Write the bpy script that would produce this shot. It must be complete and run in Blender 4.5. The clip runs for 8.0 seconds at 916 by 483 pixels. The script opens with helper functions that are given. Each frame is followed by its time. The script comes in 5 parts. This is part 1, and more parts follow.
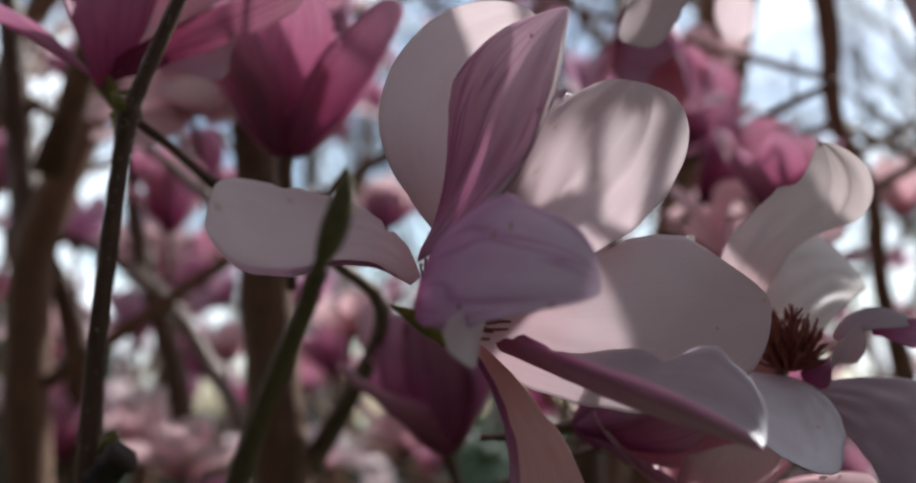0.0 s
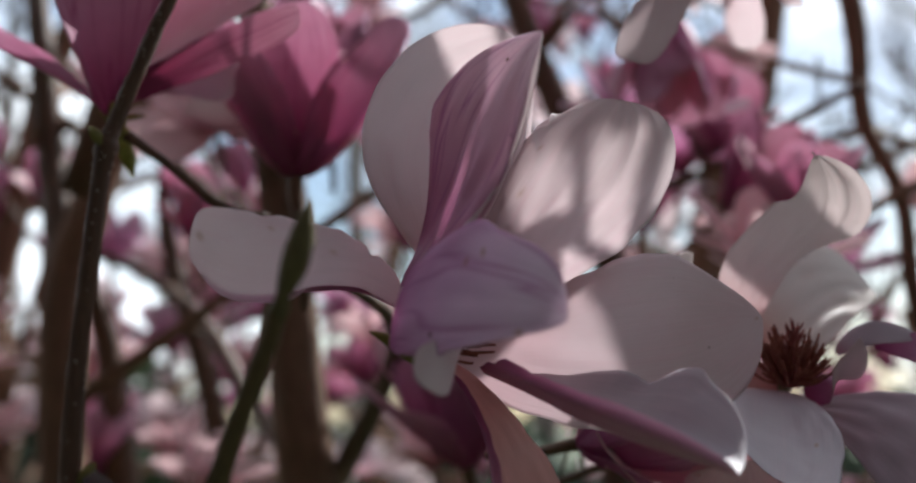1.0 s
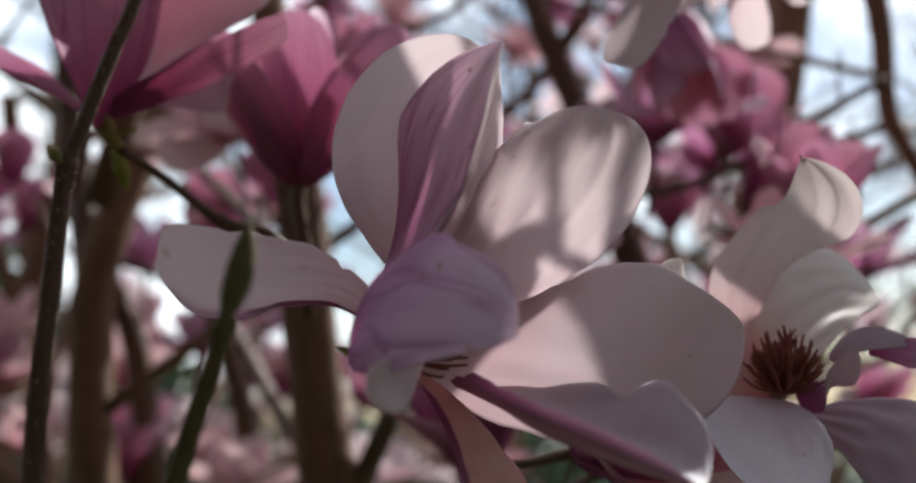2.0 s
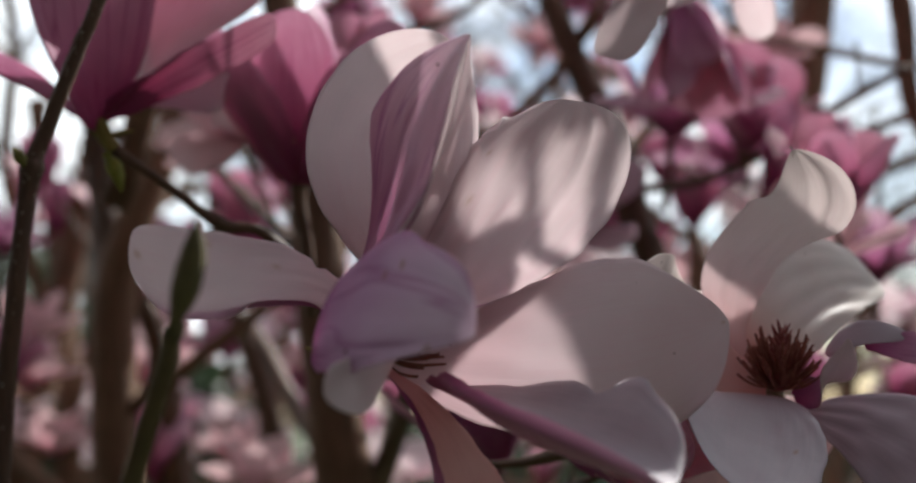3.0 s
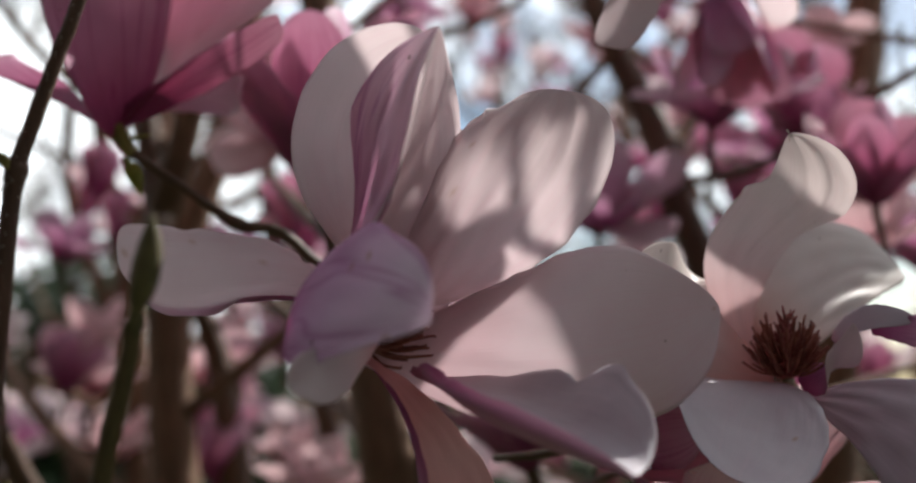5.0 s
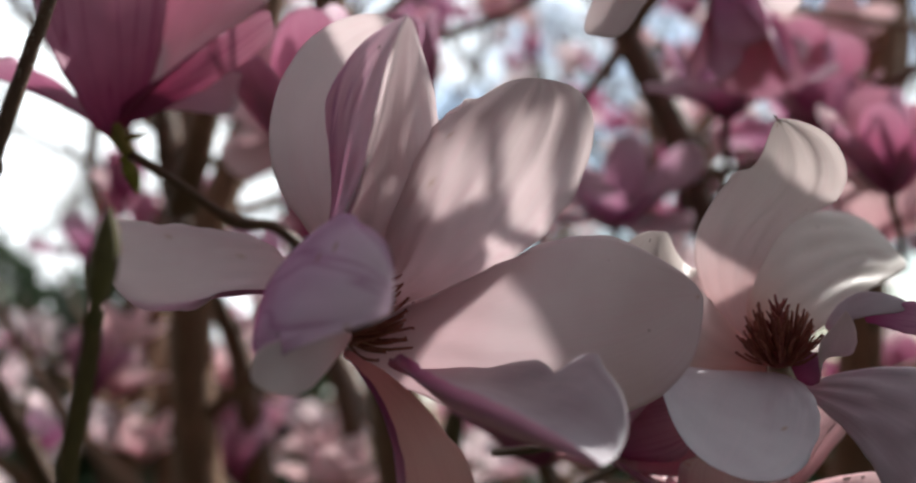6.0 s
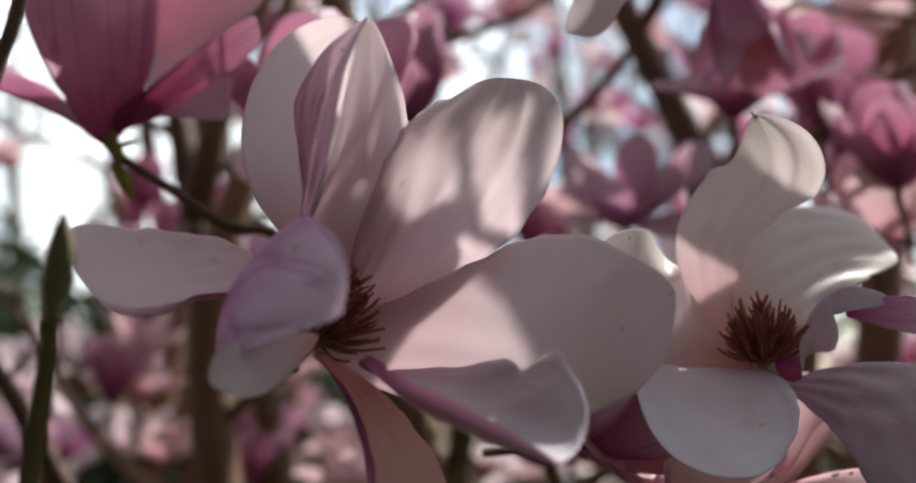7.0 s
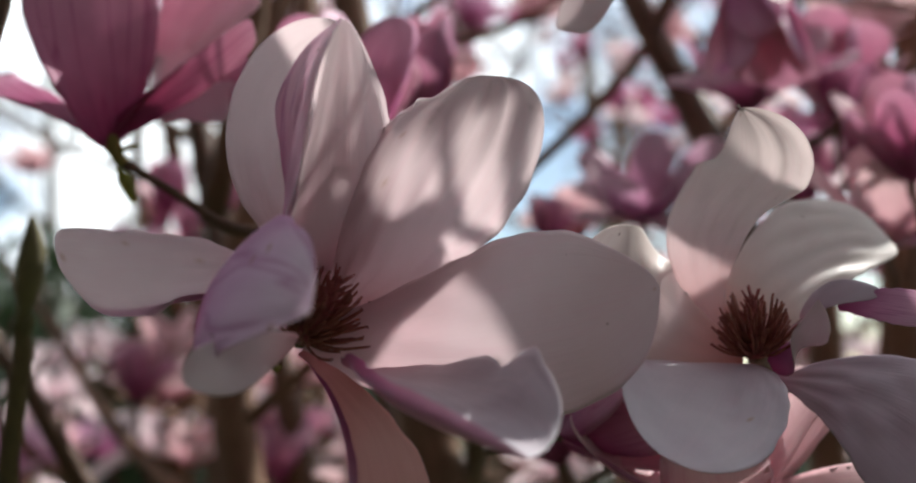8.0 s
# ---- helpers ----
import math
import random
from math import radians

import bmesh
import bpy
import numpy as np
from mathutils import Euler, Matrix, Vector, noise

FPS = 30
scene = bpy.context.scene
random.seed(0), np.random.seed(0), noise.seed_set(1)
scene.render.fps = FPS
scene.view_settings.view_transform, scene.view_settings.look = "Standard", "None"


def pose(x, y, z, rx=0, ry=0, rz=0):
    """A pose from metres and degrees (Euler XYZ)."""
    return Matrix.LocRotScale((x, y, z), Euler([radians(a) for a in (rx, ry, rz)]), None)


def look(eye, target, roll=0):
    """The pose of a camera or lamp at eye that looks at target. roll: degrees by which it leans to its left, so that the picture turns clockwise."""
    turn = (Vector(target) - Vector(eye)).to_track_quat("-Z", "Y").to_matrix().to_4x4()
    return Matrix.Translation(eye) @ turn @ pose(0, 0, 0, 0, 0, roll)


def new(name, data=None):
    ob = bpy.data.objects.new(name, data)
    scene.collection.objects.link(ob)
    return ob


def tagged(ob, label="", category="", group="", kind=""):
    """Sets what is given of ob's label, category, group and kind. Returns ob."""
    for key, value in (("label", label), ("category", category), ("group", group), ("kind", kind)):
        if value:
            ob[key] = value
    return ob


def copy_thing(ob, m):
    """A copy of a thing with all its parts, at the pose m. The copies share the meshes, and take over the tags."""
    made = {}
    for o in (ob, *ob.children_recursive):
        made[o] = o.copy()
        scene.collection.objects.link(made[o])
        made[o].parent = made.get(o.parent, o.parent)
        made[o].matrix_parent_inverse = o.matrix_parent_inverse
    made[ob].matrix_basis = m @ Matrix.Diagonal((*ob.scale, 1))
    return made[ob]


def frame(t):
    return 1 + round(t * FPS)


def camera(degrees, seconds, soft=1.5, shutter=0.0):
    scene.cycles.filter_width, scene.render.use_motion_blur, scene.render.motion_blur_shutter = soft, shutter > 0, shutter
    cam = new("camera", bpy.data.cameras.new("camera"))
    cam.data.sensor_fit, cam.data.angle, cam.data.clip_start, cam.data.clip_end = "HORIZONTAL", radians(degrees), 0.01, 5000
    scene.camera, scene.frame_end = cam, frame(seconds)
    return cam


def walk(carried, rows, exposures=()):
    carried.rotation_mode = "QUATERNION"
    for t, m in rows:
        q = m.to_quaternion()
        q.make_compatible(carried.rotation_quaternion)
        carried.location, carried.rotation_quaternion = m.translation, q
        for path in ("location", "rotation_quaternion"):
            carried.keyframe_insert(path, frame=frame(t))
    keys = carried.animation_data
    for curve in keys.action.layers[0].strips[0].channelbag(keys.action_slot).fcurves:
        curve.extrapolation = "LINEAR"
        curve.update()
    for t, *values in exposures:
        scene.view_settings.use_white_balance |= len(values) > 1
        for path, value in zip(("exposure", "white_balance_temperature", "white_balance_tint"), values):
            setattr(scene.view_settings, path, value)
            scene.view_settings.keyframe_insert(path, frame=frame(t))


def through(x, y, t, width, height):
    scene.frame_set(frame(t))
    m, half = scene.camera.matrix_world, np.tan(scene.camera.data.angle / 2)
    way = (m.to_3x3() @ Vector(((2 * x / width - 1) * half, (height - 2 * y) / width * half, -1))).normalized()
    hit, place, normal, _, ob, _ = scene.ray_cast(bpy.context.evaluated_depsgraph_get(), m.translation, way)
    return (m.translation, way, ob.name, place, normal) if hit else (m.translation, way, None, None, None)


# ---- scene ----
cam = camera(41.1, 8.0, soft=2.0)
cam.data.dof.use_dof = True
cam.data.dof.focus_distance = 0.385
cam.data.dof.aperture_fstop = 7.0
METRES, EYE, TILT, LEAN, TURN = 0.14, 1.6, 8.0, 0.0, 0.0
ROWS = [
    (0.0, 0.0, 0.0, 0.0, 0.0, 0.0, -0.0),
    (0.5, 0.0725, -0.0003, 0.0189, 1.11, 0.23, 0.56),
    (1.0, 0.1327, 0.0034, 0.0377, 2.16, 0.27, 0.93),
    (1.5, 0.2113, 0.0162, 0.0579, 3.31, 0.34, 1.39),
    (3.0, 0.4184, 0.0859, 0.0541, 6.11, 0.28, 2.54),
    (3.5, 0.4616, 0.0988, 0.0512, 7.03, 0.39, 2.95),
    (4.0, 0.5087, 0.0895, 0.0525, 7.85, 0.46, 3.37),
    (4.5, 0.5564, 0.0876, 0.0468, 8.74, 0.47, 3.74),
    (5.0, 0.6066, 0.1009, 0.0237, 9.6, 0.52, 3.89),
    (6.5, 0.781, 0.1515, -0.013, 12.05, 0.79, 5.16),
    (7.0, 0.8448, 0.1577, -0.0215, 12.76, 0.93, 5.52),
    (7.5, 0.9063, 0.1686, -0.0267, 13.51, 1.01, 5.99),
    (8.0, 0.9497, 0.1758, -0.0379, 14.35, 1.1, 6.28),
]
walk(cam, [(t, pose(0, 0, EYE, TILT, LEAN, TURN) @ pose(METRES * x, METRES * y, METRES * z, 90 + pitch, roll, yaw)) for t, x, y, z, yaw, pitch, roll in ROWS],
     exposures=[(0.0, 0.48, 6050, 7), (4.0, 0.48, 6400, 7), (8.0, 0.70, 6350, 6)])

# ---- sky, sun, exposure ----
SUN_ELEVATION, SUN_AZIMUTH = radians(40), radians(36)   # azimuth clockwise from +y
world = bpy.data.worlds.new("sky")
scene.world = world
world.use_nodes = True
wn = world.node_tree.nodes
sky = wn.new("ShaderNodeTexSky")
sky.sky_type, sky.sun_disc = "NISHITA", False
sky.sun_elevation, sky.sun_rotation = SUN_ELEVATION, SUN_AZIMUTH
sky.air_density, sky.dust_density = 1.0, 1.2
# broken white cloud all over the sky
wl = world.node_tree.links
sky_way = wn.new("ShaderNodeTexCoord")
flat = wn.new("ShaderNodeMapping")
flat.inputs["Scale"].default_value, flat.inputs["Location"].default_value = (1.0, 1.0, 2.2), (1.28, -1.73, 1.99)
wl.new(sky_way.outputs["Generated"], flat.inputs[0])
puffs = wn.new("ShaderNodeTexNoise")
puffs.inputs["Scale"].default_value, puffs.inputs["Detail"].default_value, puffs.inputs["Roughness"].default_value = 3.4, 6.0, 0.55
wl.new(flat.outputs[0], puffs.inputs["Vector"])
cover = wn.new("ShaderNodeValToRGB")
cover.color_ramp.elements[0].position, cover.color_ramp.elements[1].position = 0.40, 0.54
wl.new(puffs.outputs["Fac"], cover.inputs[0])
clouds = wn.new("ShaderNodeMix")
clouds.data_type = "RGBA"
clouds.inputs[7].default_value = (13.0, 13.3, 13.7, 1)
wl.new(cover.outputs[0], clouds.inputs[0])
wl.new(sky.outputs[0], clouds.inputs[6])
wl.new(clouds.outputs[2], wn["Background"].inputs[0])
wn["Background"].inputs[1].default_value = 0.094
sun = new("sun", bpy.data.lights.new("sun", "SUN"))
sun.data.energy, sun.data.angle, sun.data.color = 5.0, radians(0.5), (1.0, 0.96, 0.91)
SUN_WAY = Vector((math.sin(SUN_AZIMUTH) * math.cos(SUN_ELEVATION), math.cos(SUN_AZIMUTH) * math.cos(SUN_ELEVATION), math.sin(SUN_ELEVATION)))
SUN_SIDE = Vector((math.cos(SUN_AZIMUTH), -math.sin(SUN_AZIMUTH), 0))
SUN_UP = SUN_SIDE.cross(SUN_WAY)
sun.matrix_world = look(SUN_WAY * 5, (0, 0, 0))


# ---- materials ----
def material(name):
    m = bpy.data.materials.new(name)
    m.use_nodes = True
    m.node_tree.nodes.clear()
    return m, m.node_tree.nodes, m.node_tree.links


def ramp(nodes, links, source, stops):
    r = nodes.new("ShaderNodeValToRGB")
    e = r.color_ramp.elements
    while len(e) < len(stops):
        e.new(0.5)
    for k, (p, c) in zip(e, stops):
        k.position, k.color = p, (*c, 1)
    links.new(source, r.inputs[0])
    return r.outputs[0]


def noise_tex(nodes, links, vector, scale, detail=4.0, rough=0.55):
    n = nodes.new("ShaderNodeTexNoise")
    n.inputs["Scale"].default_value, n.inputs["Detail"].default_value, n.inputs["Roughness"].default_value = scale, detail, rough
    if vector:
        links.new(vector, n.inputs["Vector"])
    return n.outputs["Fac"]


def mixed(nodes, links, mode, fac, a, b):
    x = nodes.new("ShaderNodeMix")
    x.data_type, x.blend_type = "RGBA", mode
    for value, socket in ((fac, 0), (a, 6), (b, 7)):
        if isinstance(value, (int, float)):
            x.inputs[socket].default_value = value
        elif isinstance(value, tuple):
            x.inputs[socket].default_value = (*value, 1)
        else:
            links.new(value, x.inputs[socket])
    return x.outputs[2]


def petal_material(name, stops, vein, vein_amount, through=0.68, fan=16.0, blotch=(0.13, 0.05, 0.03), clear_share=0.62):
    """A thin petal face: colour along its length, veins that run with it, fine grain, and light coming through."""
    m, nodes, links = material(name)
    uv = nodes.new("ShaderNodeUVMap")
    split = nodes.new("ShaderNodeSeparateXYZ")
    links.new(uv.outputs[0], split.inputs[0])
    obj = nodes.new("ShaderNodeTexCoord")
    base = ramp(nodes, links, split.outputs[0], stops)
    # veins fan out with the length
    squash = nodes.new("ShaderNodeMapping")
    squash.inputs["Scale"].default_value = (1.6, fan, 1.0)
    links.new(uv.outputs[0], squash.inputs[0])
    v = noise_tex(nodes, links, squash.outputs[0], 1.7, 5.0, 0.6)
    stretch = nodes.new("ShaderNodeMapping")
    stretch.inputs["Scale"].default_value = (0.55, fan * 0.55, 1.0)
    links.new(uv.outputs[0], stretch.inputs[0])
    long = noise_tex(nodes, links, stretch.outputs[0], 1.7, 1.0, 0.4)
    lines = ramp(nodes, links, long, [(0.455, (0, 0, 0)), (0.48, (0.5, 0.5, 0.5)), (0.50, (1, 1, 1)), (0.52, (0.5, 0.5, 0.5)), (0.545, (0, 0, 0))])
    thin = nodes.new("ShaderNodeMath")
    thin.operation, thin.inputs[1].default_value = "MULTIPLY", vein_amount
    links.new(lines, thin.inputs[0])
    c = mixed(nodes, links, "MIX", thin.outputs[0], base, vein)
    soft = noise_tex(nodes, links, obj.outputs["Object"], 60.0, 5.0)
    c = mixed(nodes, links, "OVERLAY", 0.35, c, ramp(nodes, links, soft, [(0.3, (0.40, 0.36, 0.38)), (0.7, (0.6, 0.6, 0.6))]))
    # a few brown specks, about a millimetre across
    cells = nodes.new("ShaderNodeTexVoronoi")
    cells.inputs["Scale"].default_value = 95.0
    links.new(obj.outputs["Object"], cells.inputs["Vector"])
    near = ramp(nodes, links, cells.outputs["Distance"], [(0.05, (1, 1, 1)), (0.085, (0, 0, 0))])
    pick = nodes.new("ShaderNodeSeparateColor")
    links.new(cells.outputs["Color"], pick.inputs[0])
    rare = nodes.new("ShaderNodeMath")
    rare.operation, rare.inputs[1].default_value = "GREATER_THAN", 0.86
    links.new(pick.outputs[0], rare.inputs[0])
    dim = nodes.new("ShaderNodeMath")
    dim.operation = "MULTIPLY"
    links.new(near, dim.inputs[0])
    links.new(rare.outputs[0], dim.inputs[1])
    c = mixed(nodes, links, "MIX", dim.outputs[0], c, blotch)
    # bruises
    bruise = nodes.new("ShaderNodeAttribute")
    bruise.attribute_name = "stain"
    c = mixed(nodes, links, "MIX", bruise.outputs["Fac"], c, (0.34, 0.16, 0.05))
    bump = nodes.new("ShaderNodeBump")
    bump.inputs["Strength"].default_value, bump.inputs["Distance"].default_value = 0.35, 0.0006
    links.new(v, bump.inputs["Height"])
    face = nodes.new("ShaderNodeBsdfPrincipled")
    face.inputs["Roughness"].default_value = 0.5
    face.inputs["Specular IOR Level"].default_value = 0.3
    links.new(c, face.inputs["Base Color"])
    links.new(bump.outputs[0], face.inputs["Normal"])
    glow = nodes.new("ShaderNodeBsdfTranslucent")
    links.new(mixed(nodes, links, "MIX", clear_share, c, (0.92, 0.86, 0.865)), glow.inputs["Color"])
    links.new(bump.outputs[0], glow.inputs["Normal"])
    both = nodes.new("ShaderNodeMixShader")
    both.inputs[0].default_value = through
    links.new(face.outputs[0], both.inputs[1])
    links.new(glow.outputs[0], both.inputs[2])
    out = nodes.new("ShaderNodeOutputMaterial")
    links.new(both.outputs[0], out.inputs[0])
    return m


def rough_material(name, stops, scale, fine=8.0, bump_height=0.001, rough=0.8, stretch=(1, 1, 1), through=0.0):
    m, nodes, links = material(name)
    obj = nodes.new("ShaderNodeTexCoord")
    mp = nodes.new("ShaderNodeMapping")
    mp.inputs["Scale"].default_value = stretch
    links.new(obj.outputs["Object"], mp.inputs[0])
    big = noise_tex(nodes, links, mp.outputs[0], scale, 5.0)
    small = noise_tex(nodes, links, mp.outputs[0], scale * fine, 6.0)
    c = ramp(nodes, links, big, stops)
    c = mixed(nodes, links, "OVERLAY", 0.5, c, ramp(nodes, links, small, [(0.3, (0.3, 0.3, 0.3)), (0.7, (0.68, 0.68, 0.68))]))
    bump = nodes.new("ShaderNodeBump")
    bump.inputs["Strength"].default_value, bump.inputs["Distance"].default_value = 0.6, bump_height
    links.new(small, bump.inputs["Height"])
    face = nodes.new("ShaderNodeBsdfPrincipled")
    face.inputs["Roughness"].default_value = rough
    links.new(c, face.inputs["Base Color"])
    links.new(bump.outputs[0], face.inputs["Normal"])
    out = nodes.new("ShaderNodeOutputMaterial")
    if through:
        glow = nodes.new("ShaderNodeBsdfTranslucent")
        links.new(c, glow.inputs["Color"])
        both = nodes.new("ShaderNodeMixShader")
        both.inputs[0].default_value = through
        links.new(face.outputs[0], both.inputs[1])
        links.new(glow.outputs[0], both.inputs[2])
        links.new(both.outputs[0], out.inputs[0])
    else:
        links.new(face.outputs[0], out.inputs[0])
    return m


INNER = petal_material("petal_inner", [(0.0, (0.62, 0.27, 0.30)), (0.14, (0.68, 0.44, 0.45)), (0.34, (0.64, 0.52, 0.54)), (1.0, (0.64, 0.56, 0.57))],
                       (0.64, 0.40, 0.45), 0.2)
CREAM_INNER = petal_material("petal_inner_cream", [(0.0, (0.70, 0.24, 0.16)), (0.12, (0.74, 0.43, 0.35)), (0.30, (0.68, 0.59, 0.54)), (1.0, (0.69, 0.64, 0.58))],
                             (0.60, 0.46, 0.42), 0.25, through=0.45)
OUTER = petal_material("petal_outer", [(0.0, (0.38, 0.06, 0.20)), (0.3, (0.50, 0.18, 0.36)), (0.65, (0.64, 0.38, 0.54)), (1.0, (0.74, 0.58, 0.67))],
                       (0.34, 0.09, 0.24), 0.5, through=0.5, clear_share=0.0)
VEINED_OUTER = petal_material("petal_outer_veined", [(0.0, (0.38, 0.06, 0.19)), (0.3, (0.56, 0.22, 0.39)), (0.65, (0.68, 0.41, 0.54)), (1.0, (0.78, 0.60, 0.68))],
                              (0.34, 0.08, 0.27), 0.6, fan=9.0, through=0.38, clear_share=0.0)
LILAC_OUTER = petal_material("petal_outer_lilac", [(0.0, (0.44, 0.10, 0.30)), (0.12, (0.58, 0.25, 0.50)), (0.45, (0.68, 0.42, 0.65)), (1.0, (0.75, 0.62, 0.74))],
                             (0.42, 0.14, 0.36), 0.6, fan=6.0, through=0.32, clear_share=0.0)
PALE_OUTER = petal_material("petal_outer_pale", [(0.0, (0.48, 0.12, 0.25)), (0.2, (0.66, 0.38, 0.47)), (0.45, (0.76, 0.61, 0.64)), (1.0, (0.82, 0.73, 0.72))],
                            (0.60, 0.32, 0.42), 0.4)
DEEP_OUTER = petal_material("petal_outer_deep", [(0.0, (0.38, 0.05, 0.19)), (0.4, (0.52, 0.17, 0.36)), (1.0, (0.70, 0.45, 0.60))],
                            (0.36, 0.06, 0.20), 0.5, through=0.5, clear_share=0.0)
PINK_INNER = petal_material("petal_inner_pink", [(0.0, (0.62, 0.24, 0.33)), (0.4, (0.78, 0.49, 0.52)), (1.0, (0.81, 0.62, 0.63))],
                            (0.62, 0.30, 0.38), 0.4, through=0.5, clear_share=0.2)
# less see-through inner face; sky-lit shade is put into its dull bluish colour
SHADE_INNER = petal_material("petal_inner_shade", [(0.0, (0.62, 0.34, 0.42)), (0.12, (0.56, 0.45, 0.50)), (0.35, (0.52, 0.47, 0.52)), (1.0, (0.53, 0.49, 0.54))],
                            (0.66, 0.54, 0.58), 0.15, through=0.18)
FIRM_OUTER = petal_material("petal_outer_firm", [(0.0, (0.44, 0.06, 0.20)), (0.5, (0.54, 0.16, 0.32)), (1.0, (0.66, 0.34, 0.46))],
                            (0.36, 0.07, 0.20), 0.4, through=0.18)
TULIP_OUTER = petal_material("petal_outer_tulip", [(0.0, (0.30, 0.03, 0.11)), (0.35, (0.44, 0.10, 0.23)), (0.7, (0.54, 0.24, 0.37)), (1.0, (0.64, 0.38, 0.50))],
                             (0.28, 0.03, 0.13), 0.6, through=0.42, clear_share=0.0, fan=9.0)
DENSE_INNER = petal_material("petal_inner_dense", [(0.0, (0.70, 0.30, 0.24)), (0.12, (0.70, 0.54, 0.48)), (0.30, (0.70, 0.62, 0.59)), (1.0, (0.71, 0.65, 0.61))],
                             (0.64, 0.52, 0.48), 0.25, through=0.36)
LEAFLET = rough_material("young_leaf", [(0.3, (0.26, 0.27, 0.05)), (0.7, (0.44, 0.43, 0.11))], 120.0, rough=0.55, through=0.6)
SALMON = petal_material("petal_salmon", [(0.0, (0.78, 0.34, 0.37)), (0.3, (0.88, 0.58, 0.56)), (1.0, (0.90, 0.69, 0.65))],
                        (0.74, 0.42, 0.44), 0.3, through=0.68, clear_share=0.2)
STAMEN = rough_material("stamen_red", [(0.3, (0.22, 0.05, 0.042)), (0.7, (0.40, 0.14, 0.09))], 300.0, rough=0.6)
PISTIL = rough_material("pistil_red", [(0.3, (0.27, 0.05, 0.055)), (0.7, (0.42, 0.13, 0.11))], 300.0, rough=0.6)
TWIG = rough_material("twig_bark", [(0.3, (0.065, 0.030, 0.015)), (0.7, (0.12, 0.06, 0.030))], 90.0, rough=0.6, stretch=(1, 1, 0.25))
LENTICEL = rough_material("lenticel", [(0.3, (0.35, 0.28, 0.22)), (0.7, (0.45, 0.38, 0.30))], 300.0)
OLIVE = rough_material("olive_scale", [(0.3, (0.2, 0.16, 0.035)), (0.7, (0.34, 0.27, 0.06))], 120.0, rough=0.6, through=0.25)
STALK = rough_material("young_shoot", [(0.3, (0.085, 0.058, 0.022)), (0.7, (0.15, 0.105, 0.04))], 90.0, rough=0.6, stretch=(1, 1, 0.25))
BUD = rough_material("green_bud", [(0.3, (0.14, 0.13, 0.03)), (0.7, (0.30, 0.27, 0.07))], 120.0, rough=0.6, through=0.3)
DARK_BUD = rough_material("hairy_bud", [(0.3, (0.085, 0.072, 0.024)), (0.7, (0.16, 0.13, 0.045))], 200.0, rough=0.7)
BARK = rough_material("trunk_bark", [(0.3, (0.105, 0.054, 0.030)), (0.7, (0.21, 0.115, 0.066))], 25.0, rough=0.85, stretch=(1, 1, 0.3), bump_height=0.003)
STUB = rough_material("old_scar", [(0.3, (0.02, 0.012, 0.010)), (0.7, (0.07, 0.04, 0.03))], 250.0, bump_height=0.002)
GRASS = rough_material("grass_ground", [(0.3, (0.03, 0.045, 0.015)), (0.6, (0.06, 0.075, 0.03)), (0.75, (0.16, 0.11, 0.09))], 1.2, fine=30, rough=0.9, bump_height=0.02)
FAR = rough_material("far_twigs", [(0.3, (0.09, 0.07, 0.06)), (0.7, (0.17, 0.14, 0.12))], 3.0, rough=0.9)
LEAF = rough_material("evergreen_leaf", [(0.3, (0.018, 0.035, 0.014)), (0.7, (0.05, 0.08, 0.03))], 8.0, rough=0.5, through=0.25)
# near black, so that the added wall throws little light back
DARK_WALL = rough_material("unseen_wall_dark", [(0.3, (0.022, 0.024, 0.028)), (0.7, (0.05, 0.052, 0.056))], 2.0, fine=12, rough=0.8, bump_height=0.01)


# ---- building helpers ----
def mesh_object(name, verts, faces, mats, parent=None, label="", slots=None, uvs=None, smooth=True):
    me = bpy.data.meshes.new(name)
    me.from_pydata([tuple(v) for v in verts], [], faces)
    for m in mats:
        me.materials.append(m)
    if slots is not None:
        me.polygons.foreach_set("material_index", slots)
    if smooth:
        me.polygons.foreach_set("use_smooth", [True] * len(me.polygons))
    if uvs is not None:
        layer = me.uv_layers.new(name="along")
        for loop in me.loops:
            layer.data[loop.index].uv = uvs[loop.vertex_index]
    me.update()
    ob = new(name, me)
    if parent is not None:
        ob.parent = parent
        tagged(ob, label)
    return ob


